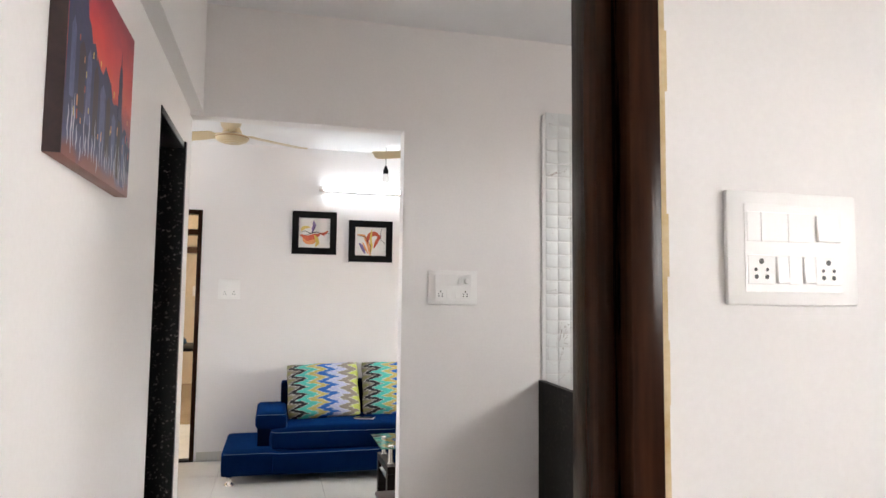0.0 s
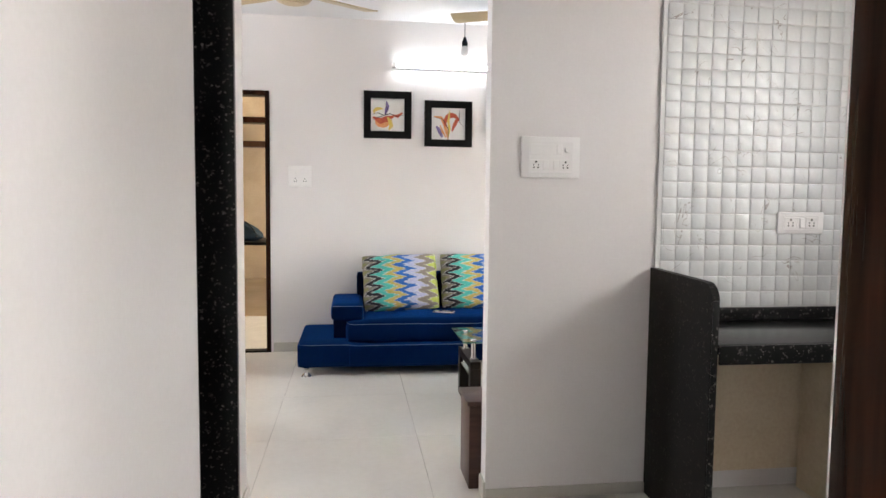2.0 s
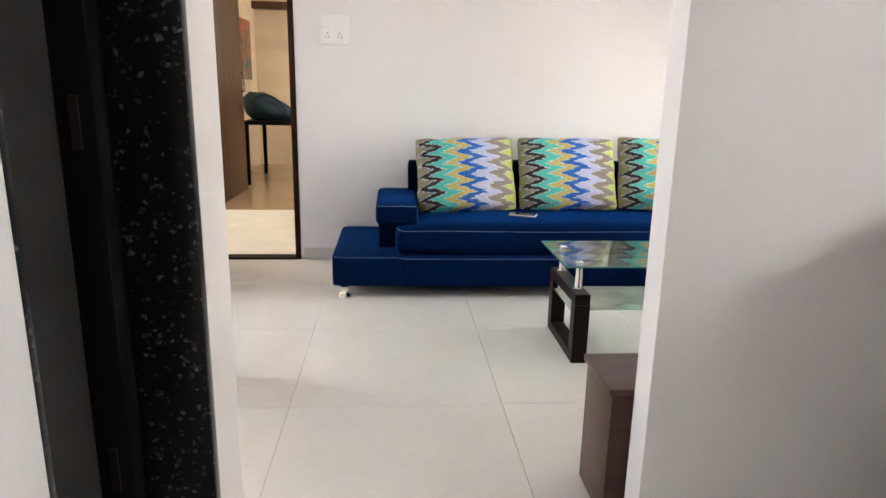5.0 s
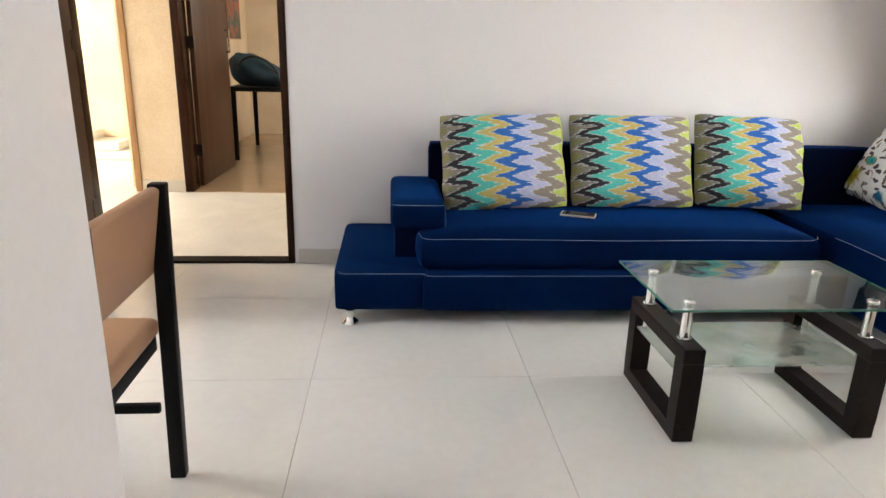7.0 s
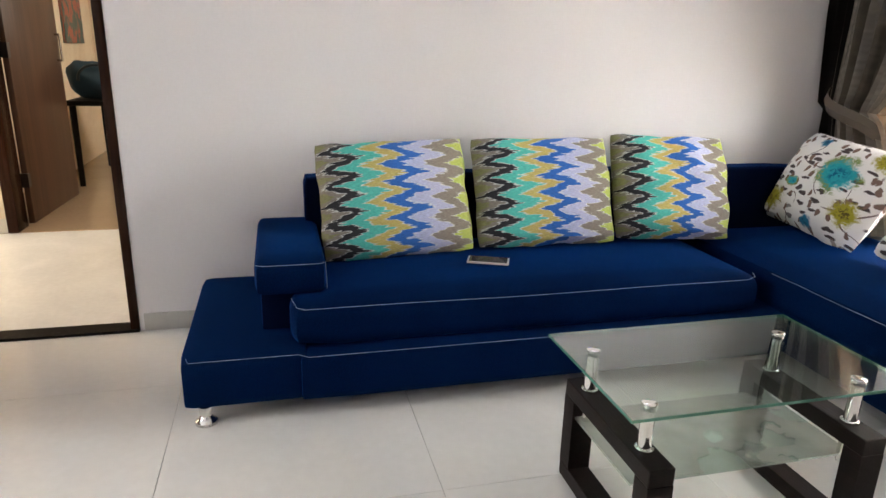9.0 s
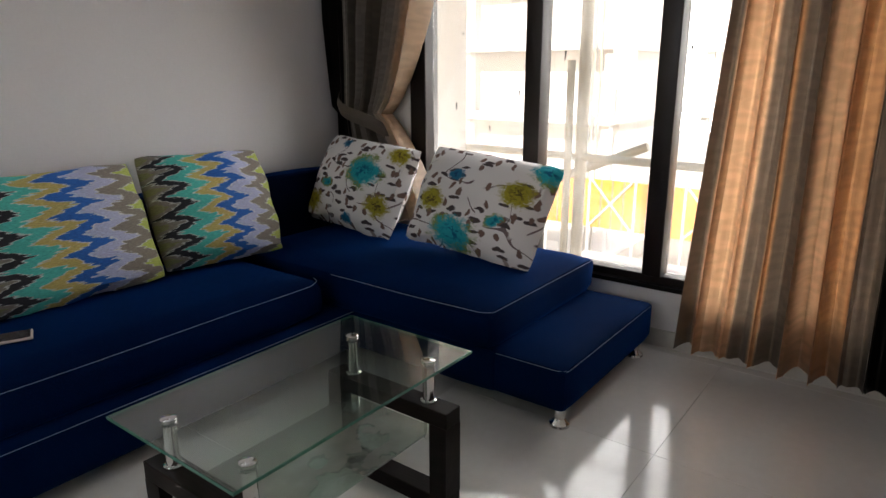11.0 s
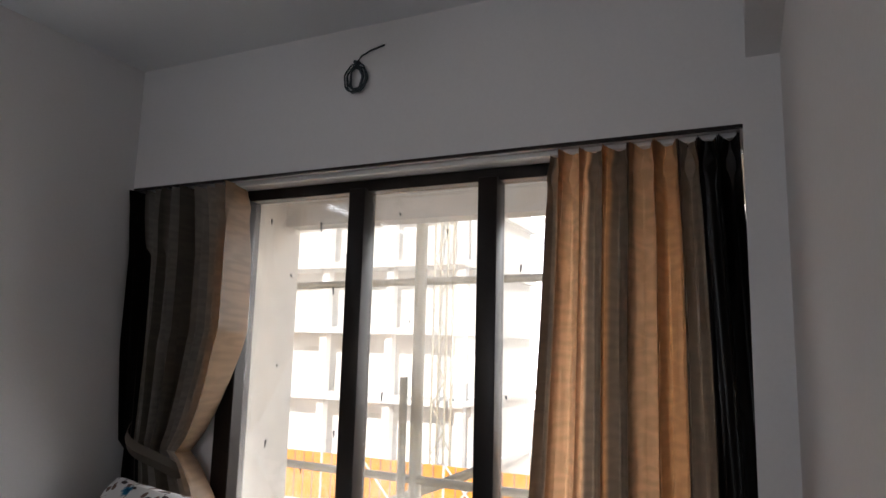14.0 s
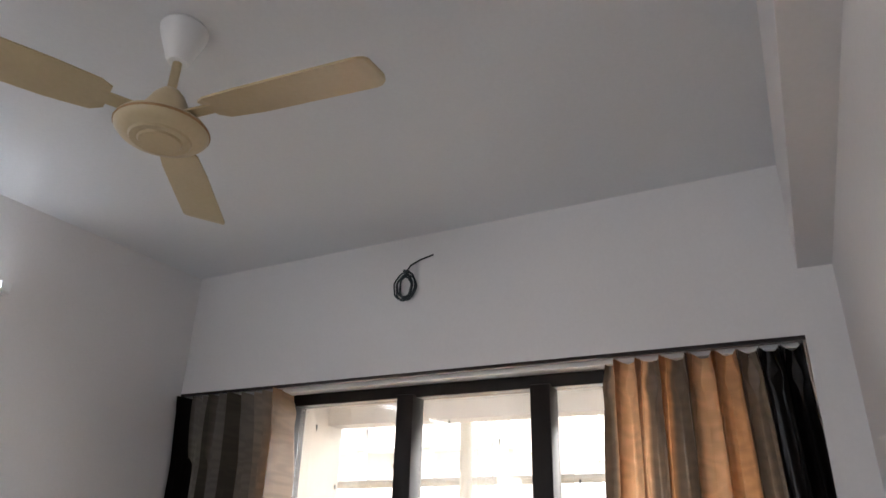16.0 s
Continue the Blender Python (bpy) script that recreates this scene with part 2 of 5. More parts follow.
def floral(name, flowers):
    """White cotton with watercolour flowers, leaves and sprigs."""
    m, n, l, s = material(name)
    uv, wob, add = n.new("ShaderNodeUVMap"), n.new("ShaderNodeTexNoise"), n.new("ShaderNodeMixRGB")
    wob.inputs["Scale"].default_value, wob.inputs["Detail"].default_value = 9, 3
    l.new(uv.outputs[0], wob.inputs["Vector"])
    add.blend_type, add.inputs[0].default_value = "LINEAR_LIGHT", 0.045
    l.new(uv.outputs[0], add.inputs[1])
    l.new(wob.outputs["Color"], add.inputs[2])

    def cells(scale, squash, turn, rnd):
        mp, vo = n.new("ShaderNodeMapping"), n.new("ShaderNodeTexVoronoi")
        mp.inputs["Scale"].default_value = squash
        mp.inputs["Rotation"].default_value = (0, 0, turn)
        vo.voronoi_dimensions = "2D"
        vo.inputs["Scale"].default_value, vo.inputs["Randomness"].default_value = scale, rnd
        l.new(add.outputs[0], mp.inputs[0])
        l.new(mp.outputs[0], vo.inputs["Vector"])
        sp = n.new("ShaderNodeSeparateColor")
        l.new(vo.outputs["Color"], sp.inputs[0])
        return vo, sp

    def band(src, lo, hi, flip=True):
        r = n.new("ShaderNodeMapRange")
        r.inputs["From Min"].default_value, r.inputs["From Max"].default_value = lo, hi
        r.inputs["To Min"].default_value, r.inputs["To Max"].default_value = (1, 0) if flip else (0, 1)
        l.new(src, r.inputs["Value"])
        return r.outputs[0]

    def times(a, b):
        k = n.new("ShaderNodeMath")
        k.operation = "MULTIPLY"
        l.new(a, k.inputs[0])
        l.new(b, k.inputs[1])
        return k.outputs[0]

    def over(below, color, fac):
        k = n.new("ShaderNodeMix")
        k.data_type = "RGBA"
        l.new(fac, k.inputs["Factor"])
        if isinstance(below, tuple):
            k.inputs["A"].default_value = (*below, 1)
        else:
            l.new(below, k.inputs["A"])
        if isinstance(color, tuple):
            k.inputs["B"].default_value = (*color, 1)
        else:
            l.new(color, k.inputs["B"])
        return k.outputs["Result"]

    leaf, lsp = cells(7.4, (1.0, 2.2, 1), 0.7, 0.9)
    twig, off = n.new("ShaderNodeTexNoise"), n.new("ShaderNodeMath")
    twig.inputs["Scale"].default_value, twig.inputs["Detail"].default_value = 3.2, 0.5
    l.new(uv.outputs[0], twig.inputs["Vector"])
    off.operation = "COMPARE"
    off.inputs[1].default_value, off.inputs[2].default_value = 0.5, 0.008
    l.new(twig.outputs["Fac"], off.inputs[0])
    patch = n.new("ShaderNodeTexNoise")
    patch.inputs["Scale"].default_value = 4.5
    l.new(uv.outputs[0], patch.inputs["Vector"])
    col = over((0.80, 0.77, 0.745), (0.20, 0.15, 0.15), times(off.outputs[0], band(patch.outputs["Fac"], 0.45, 0.5, False)))
    col = over(col, (0.085, 0.065, 0.065), times(band(leaf.outputs["Distance"], 0.25, 0.33), band(lsp.outputs[0], 0.42, 0.44)))
    leaf2, lsp2 = cells(7.8, (2.2, 1.0, 1), -0.5, 0.9)
    col = over(col, (0.20, 0.125, 0.10), times(band(leaf2.outputs["Distance"], 0.24, 0.32), band(lsp2.outputs[1], 0.32, 0.34)))
    tints = {"teal": ((0.02, 0.36, 0.42), (0.005, 0.12, 0.22)), "ochre": ((0.38, 0.33, 0.03), (0.12, 0.09, 0.02)), "blue": ((0.02, 0.17, 0.30), (0.01, 0.06, 0.14))}
    ray = n.new("ShaderNodeTexNoise")
    ray.inputs["Scale"].default_value, ray.inputs["Detail"].default_value, ray.inputs["Distortion"].default_value = 22, 2, 1.5
    l.new(uv.outputs[0], ray.inputs["Vector"])
    for fu, fv, size, tint in flowers:
        size *= 1.14
        d, k = n.new("ShaderNodeVectorMath"), n.new("ShaderNodeMath")
        d.operation, d.inputs[1].default_value = "DISTANCE", (fu, fv, 0)
        l.new(add.outputs[0], d.inputs[0])
        k.operation, k.inputs[1].default_value = "MULTIPLY_ADD", size * 0.9
        l.new(ray.outputs["Fac"], k.inputs[0])
        l.new(d.outputs["Value"], k.inputs[2])
        petal, heart = tints[tint]
        if tint == "teal":
            col = over(col, (0.22, 0.27, 0.04), times(band(k.outputs[0], size * 1.38, size * 1.62), band(patch.outputs["Fac"], 0.45, 0.55)))
        col = over(col, petal, band(k.outputs[0], size * 1.05, size * 1.42))
        col = over(col, heart, times(band(k.outputs[0], size * 0.55, size * 1.0), band(ray.outputs["Fac"], 0.42, 0.55)))
    l.new(col, s.inputs["Base Color"])
    s.inputs["Roughness"].default_value = 0.85
    s.inputs["Specular IOR Level"].default_value = 0.2
    return m


def satin(name, bands, glow):
    """Striped curtain satin with a woven swirl on its dark bands; light comes through the pale ones.

    bands: (where it ends, colour, share of light let through)."""
    m, n, l, s = material(name)
    uv, sp = n.new("ShaderNodeUVMap"), n.new("ShaderNodeSeparateXYZ")
    l.new(uv.outputs[0], sp.inputs[0])
    stops, lets, at = [], [], 0.0
    for end, colour, let in bands:
        for q in (at + 0.006, end - 0.006):
            stops.append((q, colour))
            lets.append((q, (let, let, let)))
        at = end
    rp, rl = ramp_node(n, stops), ramp_node(n, lets)
    l.new(sp.outputs[0], rl.inputs[0])
    l.new(sp.outputs[0], rp.inputs[0])
    wv, nz = n.new("ShaderNodeTexVoronoi"), n.new("ShaderNodeTexNoise")
    mp = n.new("ShaderNodeMapping")
    mp.inputs["Scale"].default_value = (14, 42, 1)
    mp.inputs["Rotation"].default_value = (0, 0, 0.6)
    l.new(uv.outputs[0], mp.inputs[0])
    l.new(mp.outputs[0], wv.inputs["Vector"])
    wv.inputs["Scale"].default_value = 1.0
    rings = n.new("ShaderNodeMath")
    rings.operation = "SINE"
    mul = n.new("ShaderNodeMath")
    mul.operation = "MULTIPLY"
    mul.inputs[1].default_value = 10
    l.new(wv.outputs["Distance"], mul.inputs[0])
    l.new(mul.outputs[0], rings.inputs[0])
    mr = n.new("ShaderNodeMapRange")
    mr.inputs["From Min"].default_value = -1
    mr.inputs["To Min"].default_value, mr.inputs["To Max"].default_value = 0.90, 1.08
    l.new(rings.outputs[0], mr.inputs["Value"])
    hs = n.new("ShaderNodeHueSaturation")
    l.new(mr.outputs[0], hs.inputs["Value"])
    l.new(rp.outputs[0], hs.inputs["Color"])
    l.new(hs.outputs[0], s.inputs["Base Color"])
    nz.inputs["Scale"].default_value = 300
    bp = n.new("ShaderNodeBump")
    bp.inputs["Strength"].default_value, bp.inputs["Distance"].default_value = 0.2, 0.002
    l.new(rings.outputs[0], bp.inputs["Height"])
    l.new(bp.outputs[0], s.inputs["Normal"])
    s.inputs["Roughness"].default_value = 0.30
    s.inputs["Specular IOR Level"].default_value = 0.3
    tl, mx = n.new("ShaderNodeBsdfTranslucent"), n.new("ShaderNodeMixShader")
    warm = n.new("ShaderNodeHueSaturation")
    warm.inputs["Saturation"].default_value = 1.5
    warm.inputs["Value"].default_value = glow
    warm.inputs["Hue"].default_value = 0.482
    l.new(hs.outputs[0], warm.inputs["Color"])
    l.new(warm.outputs[0], tl.inputs[0])
    l.new(rl.outputs[0], mx.inputs[0])
    l.new(s.outputs[0], mx.inputs[1])
    l.new(tl.outputs[0], mx.inputs[2])
    l.new(mx.outputs[0], n["Material Output"].inputs["Surface"])
    return m


def painted(name, stops, scale, warp, up):
    """A painted picture: streaky washes of colour over a bottom-to-top gradient."""
    m, n, l, s = material(name)
    tc, nz, sp = n.new("ShaderNodeTexCoord"), n.new("ShaderNodeTexNoise"), n.new("ShaderNodeSeparateXYZ")
    mp = n.new("ShaderNodeMapping")
    mp.inputs["Scale"].default_value = scale
    l.new(tc.outputs["Generated"], mp.inputs[0])
    l.new(mp.outputs[0], nz.inputs["Vector"])
    nz.inputs["Scale"].default_value, nz.inputs["Detail"].default_value, nz.inputs["Distortion"].default_value = 1.0, 7, warp
    l.new(tc.outputs["Generated"], sp.inputs[0])
    k, g = n.new("ShaderNodeMath"), n.new("ShaderNodeMath")
    g.operation, k.operation = "MULTIPLY", "MULTIPLY_ADD"
    g.inputs[1].default_value = up
    l.new(sp.outputs[2], g.inputs[0])
    l.new(nz.outputs["Fac"], k.inputs[0])
    k.inputs[1].default_value = 1 - up
    l.new(g.outputs[0], k.inputs[2])
    r = ramp_node(n, stops)
    l.new(k.outputs[0], r.inputs[0])
    l.new(r.outputs[0], s.inputs["Base Color"])
    s.inputs["Roughness"].default_value = 0.5
    return m


# the near-black end bands put the unlit curtain ends' shade into the cloth colour
CHAMP, TAUPE, GOLD, SHADE_BROWN = (0.44, 0.34, 0.24), (0.165, 0.14, 0.11), (0.40, 0.29, 0.19), (0.008, 0.006, 0.005)
# the paler tone paints the light on the left curtain's front flap
SILVER, LIT_PEARL = (0.40, 0.36, 0.31), (0.60, 0.54, 0.46)
GOLD_BANDS = [(0.03, TAUPE, 0.14), (0.24, CHAMP, 0.5), (0.30, TAUPE, 0.26), (0.36, GOLD, 0.5), (0.45, TAUPE, 0.22), (0.55, CHAMP, 0.5), (0.69, GOLD, 0.42), (0.79, TAUPE, 0.22), (1.0, SHADE_BROWN, 0.05)]
SILVER_BANDS = [(0.14, SHADE_BROWN, 0.05), (0.27, SILVER, 0.15), (0.36, TAUPE, 0.1), (0.48, SILVER, 0.15), (0.60, TAUPE, 0.1), (0.72, SILVER, 0.15), (0.93, LIT_PEARL, 0.25), (1.0, GOLD, 0.4)]
def veined(name, base, vein):
    """Glossy white glaze crossed by thin broken grey veins."""
    m = surface(name, base, tuple(min(1, c * 1.1) for c in base), 0.30, 6, 60, 0.0, distort=1.5)
    n, l = m.node_tree.nodes, m.node_tree.links
    s = n["Principled BSDF"]
    under = s.inputs["Base Color"].links[0].from_socket
    geo, wav, gap = n.new("ShaderNodeNewGeometry"), n.new("ShaderNodeTexNoise"), n.new("ShaderNodeTexNoise")
    wav.inputs["Scale"].default_value, wav.inputs["Detail"].default_value, wav.inputs["Distortion"].default_value = 5.5, 3, 1.2
    gap.inputs["Scale"].default_value = 9.0
    l.new(geo.outputs["Position"], wav.inputs["Vector"])
    l.new(geo.outputs["Position"], gap.inputs["Vector"])
    near = n.new("ShaderNodeMath")
    near.operation = "COMPARE"
    near.inputs[1].default_value, near.inputs[2].default_value = 0.5, 0.004
    l.new(wav.outputs["Fac"], near.inputs[0])
    some = ramp_node(n, [(0.50, (0, 0, 0)), (0.58, (1, 1, 1))])
    l.new(gap.outputs["Fac"], some.inputs[0])
    both, mix = n.new("ShaderNodeMath"), n.new("ShaderNodeMix")
    both.operation = "MULTIPLY"
    l.new(near.outputs[0], both.inputs[0])
    l.new(some.outputs[0], both.inputs[1])
    mix.data_type = "RGBA"
    l.new(both.outputs[0], mix.inputs["Factor"])
    l.new(under, mix.inputs["A"])
    mix.inputs["B"].default_value = (*vein, 1)
    l.new(mix.outputs["Result"], s.inputs["Base Color"])
    return m


M = {
    "wall": surface("wall_paint", (0.765, 0.742, 0.735), (0.825, 0.802, 0.795), 0.75, 0.7, 90, 0.06),
    "ceiling": surface("ceiling_paint", (0.76, 0.76, 0.77), (0.82, 0.82, 0.83), 0.8, 0.6, 80, 0.05),
    "cream": surface("old_cream_paint", (0.60, 0.48, 0.33), (0.79, 0.70, 0.55), 0.8, 1.6, 60, 0.15, distort=1.2),
    "tile": surface("vitrified_floor_tile", (0.64, 0.625, 0.59), (0.72, 0.705, 0.67), 0.10, 1.6, 30, 0.0, distort=1.2),
    "grout": surface("grout", (0.40, 0.385, 0.36), (0.46, 0.445, 0.42), 0.9, 8, 90, 0.1),
    "skirting": surface("skirting_tile", (0.52, 0.50, 0.45), (0.58, 0.56, 0.51), 0.3, 3, 50, 0.02),
    "marble": surface("dusty_white_marble", (0.62, 0.63, 0.62), (0.78, 0.79, 0.78), 0.35, 2.0, 40, 0.02, distort=2.0),
    "brown_tile": surface("brown_floor_tile", (0.42, 0.31, 0.20), (0.50, 0.38, 0.26), 0.2, 2, 40, 0.0),
    "granite": granite("black_granite", (0.004, 0.004, 0.004), (0.16, 0.15, 0.14), 0.3),
    "granite_dull": granite("dark_grey_granite", (0.007, 0.0055, 0.005), (0.05, 0.042, 0.038), 0.5, 0.10),
    "granite_top": granite("polished_granite_top", (0.010, 0.0095, 0.009), (0.09, 0.085, 0.08), 0.22, 0.7),
    "wood": wood("dark_stained_wood", (0.012, 0.0045, 0.0025), (0.042, 0.016, 0.008), 0.22, 2, 14, 0.09),
    "leaf_wood": wood("dark_brown_door_veneer", (0.050, 0.023, 0.012), (0.095, 0.045, 0.025), 0.42, 2, 9, 0.3),
    "raw_wood": wood("raw_pale_wood", (0.30, 0.17, 0.08), (0.45, 0.28, 0.14), 0.7),
    "wenge": wood("wenge_laminate", (0.005, 0.0028, 0.0022), (0.014, 0.0075, 0.006), 0.45, 1, 30, 0.15),
    "box_wood": wood("brown_laminate", (0.055, 0.024, 0.020), (0.10, 0.048, 0.038), 0.35, 0, 20),
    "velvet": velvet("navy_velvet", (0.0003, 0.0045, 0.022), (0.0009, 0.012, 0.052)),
    # darker copy of the navy velvet, with shade put into its colour
    "velvet_shaded": velvet("shaded_navy_velvet", (0.001, 0.003, 0.014), (0.002, 0.006, 0.024)),
    "piping": surface("white_piping", (0.24, 0.28, 0.36), (0.33, 0.37, 0.46), 0.7, 10, 100, 0.1),
    "tan": surface("tan_leatherette", (0.36, 0.20, 0.11), (0.42, 0.24, 0.14), 0.5, 3, 250, 0.2),
    "black": surface("black_metal", (0.004, 0.004, 0.0045), (0.010, 0.0095, 0.0095), 0.4, 5, 120, 0.05, spec=0.1),
    "alu": surface("dark_bronze_aluminium", (0.012, 0.008, 0.0065), (0.022, 0.015, 0.012), 0.35, 5, 120, 0.03, metal=0.1, spec=0.3),
    "chrome": surface("chrome", (0.75, 0.74, 0.72), (0.85, 0.84, 0.82), 0.10, 5, 100, 0.0, metal=1.0),
    "plastic": surface("white_plastic", (0.84, 0.83, 0.82), (0.88, 0.87, 0.86), 0.45, 5, 100, 0.0),
    "hole": surface("dark_socket_hole", (0.02, 0.02, 0.02), (0.03, 0.03, 0.03), 0.5, 5, 100, 0.0),
    "fan": surface("cream_fan_enamel", (0.52, 0.41, 0.24), (0.60, 0.48, 0.30), 0.3, 4, 80, 0.0),
    "mosaic": veined("white_glazed_tile", (0.66, 0.68, 0.68), (0.36, 0.33, 0.31)),
    "tabletop": glass_sheet("clear_glass", (0.86, 0.93, 0.90), 0.02, 0.25, 0.12),
    "shelfglass": glass_sheet("frosted_glass", (0.82, 0.92, 0.88), 0.15, 0.2, 0.55),
    "glass_edge": surface("green_glass_edge", (0.05, 0.16, 0.12), (0.10, 0.24, 0.19), 0.1, 10, 60, 0.0),
    "pane": glass_sheet("dusty_window_glass", (0.96, 0.96, 0.95), 0.03, 0.22, 0.24),
    "tube": emitter("tube_glow", (0.88, 0.94, 1.0), 4.6),
    "chevron": chevron("zigzag_print"),
    "floral": floral("floral_print", [(0.62, 0.60, 0.15, "teal"), (0.86, 0.86, 0.10, "ochre"), (0.84, 0.30, 0.115, "ochre"), (0.15, 0.20, 0.12, "ochre"), (0.27, 0.42, 0.05, "teal"), (0.30, 0.88, 0.055, "blue"), (0.60, 0.10, 0.06, "blue")]),
    "floral_turned": floral("floral_print_turned", [(0.44, 0.15, 0.16, "teal"), (0.20, 0.42, 0.105, "ochre"), (0.79, 0.62, 0.12, "ochre"), (0.94, 0.90, 0.12, "teal"), (0.70, 0.34, 0.05, "teal"), (0.34, 0.68, 0.06, "blue")]),
    "satin": satin("curtain_satin", GOLD_BANDS, 2.1),
    "satin_left": satin("curtain_satin_silver", SILVER_BANDS, 1.2),
    "canvas": painted("dusk_city_painting", [(0.14, (0.22, 0.09, 0.07)), (0.20, (0.10, 0.10, 0.17)), (0.32, (0.05, 0.05, 0.12)), (0.42, (0.30, 0.05, 0.05)), (0.52, (0.62, 0.10, 0.06)), (0.66, (0.55, 0.05, 0.05)), (0.85, (0.26, 0.02, 0.04))], (1, 4, 4), 0.4, 0.75),
    "dusk_blue": surface("dusk_blue_paint", (0.05, 0.06, 0.13), (0.13, 0.15, 0.26), 0.5, 40, 90, 0.0),
    "pale_wash": surface("pale_blue_wash", (0.30, 0.32, 0.42), (0.55, 0.52, 0.56), 0.5, 40, 90, 0.0),
    "dark_canvas": painted("dark_teal_painting", [(0.3, (0.03, 0.07, 0.07)), (0.45, (0.05, 0.11, 0.10)), (0.55, (0.40, 0.09, 0.04)), (0.7, (0.04, 0.08, 0.09))], (6, 6, 6), 0.5, 0.1),
    "paper": surface("white_art_paper", (0.72, 0.71, 0.69), (0.78, 0.77, 0.75), 0.6, 3, 60, 0.0),
    "ink_red": surface("red_ink", (0.45, 0.04, 0.03), (0.60, 0.14, 0.05), 0.5, 30, 90, 0.0),
    "ink_orange": surface("orange_ink", (0.65, 0.22, 0.06), (0.75, 0.40, 0.20), 0.5, 30, 90, 0.0),
    "ink_yellow": surface("yellow_ink", (0.65, 0.48, 0.06), (0.70, 0.55, 0.20), 0.5, 30, 90, 0.0),
    "ink_violet": surface("violet_ink", (0.10, 0.06, 0.22), (0.25, 0.20, 0.40), 0.5, 30, 90, 0.0),
    "navy_ink": surface("navy_ink", (0.015, 0.018, 0.05), (0.05, 0.05, 0.11), 0.5, 40, 90, 0.0),
    "ink_dark": surface("dark_ink", (0.03, 0.02, 0.02), (0.06, 0.03, 0.03), 0.5, 30, 90, 0.0),
    "ochre": surface("ochre_filler", (0.50, 0.34, 0.15), (0.70, 0.58, 0.38), 0.8, 14, 60, 0.4),
    "bag": surface("teal_blue_nylon", (0.008, 0.03, 0.05), (0.015, 0.05, 0.08), 0.7, 10, 150, 0.3),
    "chair_wood": wood("reddish_chair_wood", (0.10, 0.04, 0.02), (0.18, 0.08, 0.04), 0.45),
    "phone": surface("phone_glass", (0.05, 0.045, 0.045), (0.09, 0.08, 0.08), 0.15, 20, 80, 0.0),
    "pale_gold": surface("pale_gold_plastic", (0.55, 0.45, 0.38), (0.62, 0.52, 0.45), 0.3, 20, 80, 0.0),
    "cable": surface("dark_cable", (0.012, 0.020, 0.025), (0.02, 0.03, 0.035), 0.45, 20, 80, 0.0),
    "blue_sheet": surface("blue_tarpaulin", (0.10, 0.28, 0.42), (0.18, 0.38, 0.52), 0.7, 1, 10, 0.1),
    "rust_sheet": surface("rusty_roof_sheet", (0.35, 0.18, 0.13), (0.48, 0.30, 0.24), 0.7, 1, 10, 0.1),
    "concrete": surface("sunlit_concrete", (0.82, 0.80, 0.77), (0.88, 0.86, 0.83), 0.9, 0.5, 20, 0.1),
    "dusty_render": surface("dusty_cream_render", (0.56, 0.51, 0.44), (0.72, 0.67, 0.59), 0.9, 2.2, 40, 0.2, distort=1.0),
    "grey_dust": surface("grey_dust", (0.22, 0.20, 0.17), (0.32, 0.29, 0.25), 0.9, 20, 80, 0.0),
    "white_grout": surface("white_grout", (0.70, 0.71, 0.70), (0.76, 0.77, 0.76), 0.8, 10, 90, 0.1),
    # emission for the added backdrop that stands in for an overbright sky
    "haze": emitter("sky_backdrop_glow", (0.96, 0.975, 1.0), 3.6),
    "orange": surface("orange_barrier", (0.80, 0.30, 0.03), (0.90, 0.38, 0.05), 0.6, 1, 20, 0.0),
    "bamboo": surface("weathered_bamboo", (0.42, 0.38, 0.30), (0.55, 0.50, 0.40), 0.7, 2, 40, 0.1),
    "ground": surface("dusty_ground", (0.40, 0.33, 0.27), (0.55, 0.48, 0.40), 0.9, 0.2, 5, 0.2),
    "grey": surface("grey_render", (0.66, 0.65, 0.62), (0.76, 0.75, 0.72), 0.85, 1.5, 40, 0.1),
}


# ---- building blocks ----
def box(bm, x0, x1, y0, y1, z0, z1, r=0.0, seg=2):
    """An axis-aligned block, with rounded edges when r is given."""
    got = bmesh.ops.create_cube(bm, size=1.0, matrix=Matrix.Translation(((x0 + x1) / 2, (y0 + y1) / 2, (z0 + z1) / 2)) @ Matrix.Diagonal((x1 - x0, y1 - y0, z1 - z0, 1)))
    if r:
        edges = list({e for v in got["verts"] for e in v.link_edges})
        bmesh.ops.bevel(bm, geom=edges, offset=r, segments=seg, profile=0.5, affect="EDGES")
    return got["verts"]


def rod(bm, a, b, r, r2=None, seg=12):
    """A straight round bar between two points."""
    a, b = Vector(a), Vector(b)
    m = Matrix.Translation((a + b) / 2) @ (b - a).to_track_quat("Z", "Y").to_matrix().to_4x4()
    return bmesh.ops.create_cone(bm, cap_ends=True, segments=seg, radius1=r, radius2=r if r2 is None else r2, depth=(b - a).length, matrix=m)["verts"]


def lathe(bm, profile, at, seg=32):
    """Turns (radius, height) pairs round a vertical axis."""
    rings = []
    for r, z in profile:
        rings.append([bm.verts.new((at[0] + r * math.cos(2 * math.pi * k / seg), at[1] + r * math.sin(2 * math.pi * k / seg), at[2] + z)) for k in range(seg)])
    for p, q in zip(rings, rings[1:]):
        for k in range(seg):
            bm.faces.new((p[k], p[(k + 1) % seg], q[(k + 1) % seg], q[k]))
    bm.faces.new(rings[0][::-1])
    bm.faces.new(rings[-1])


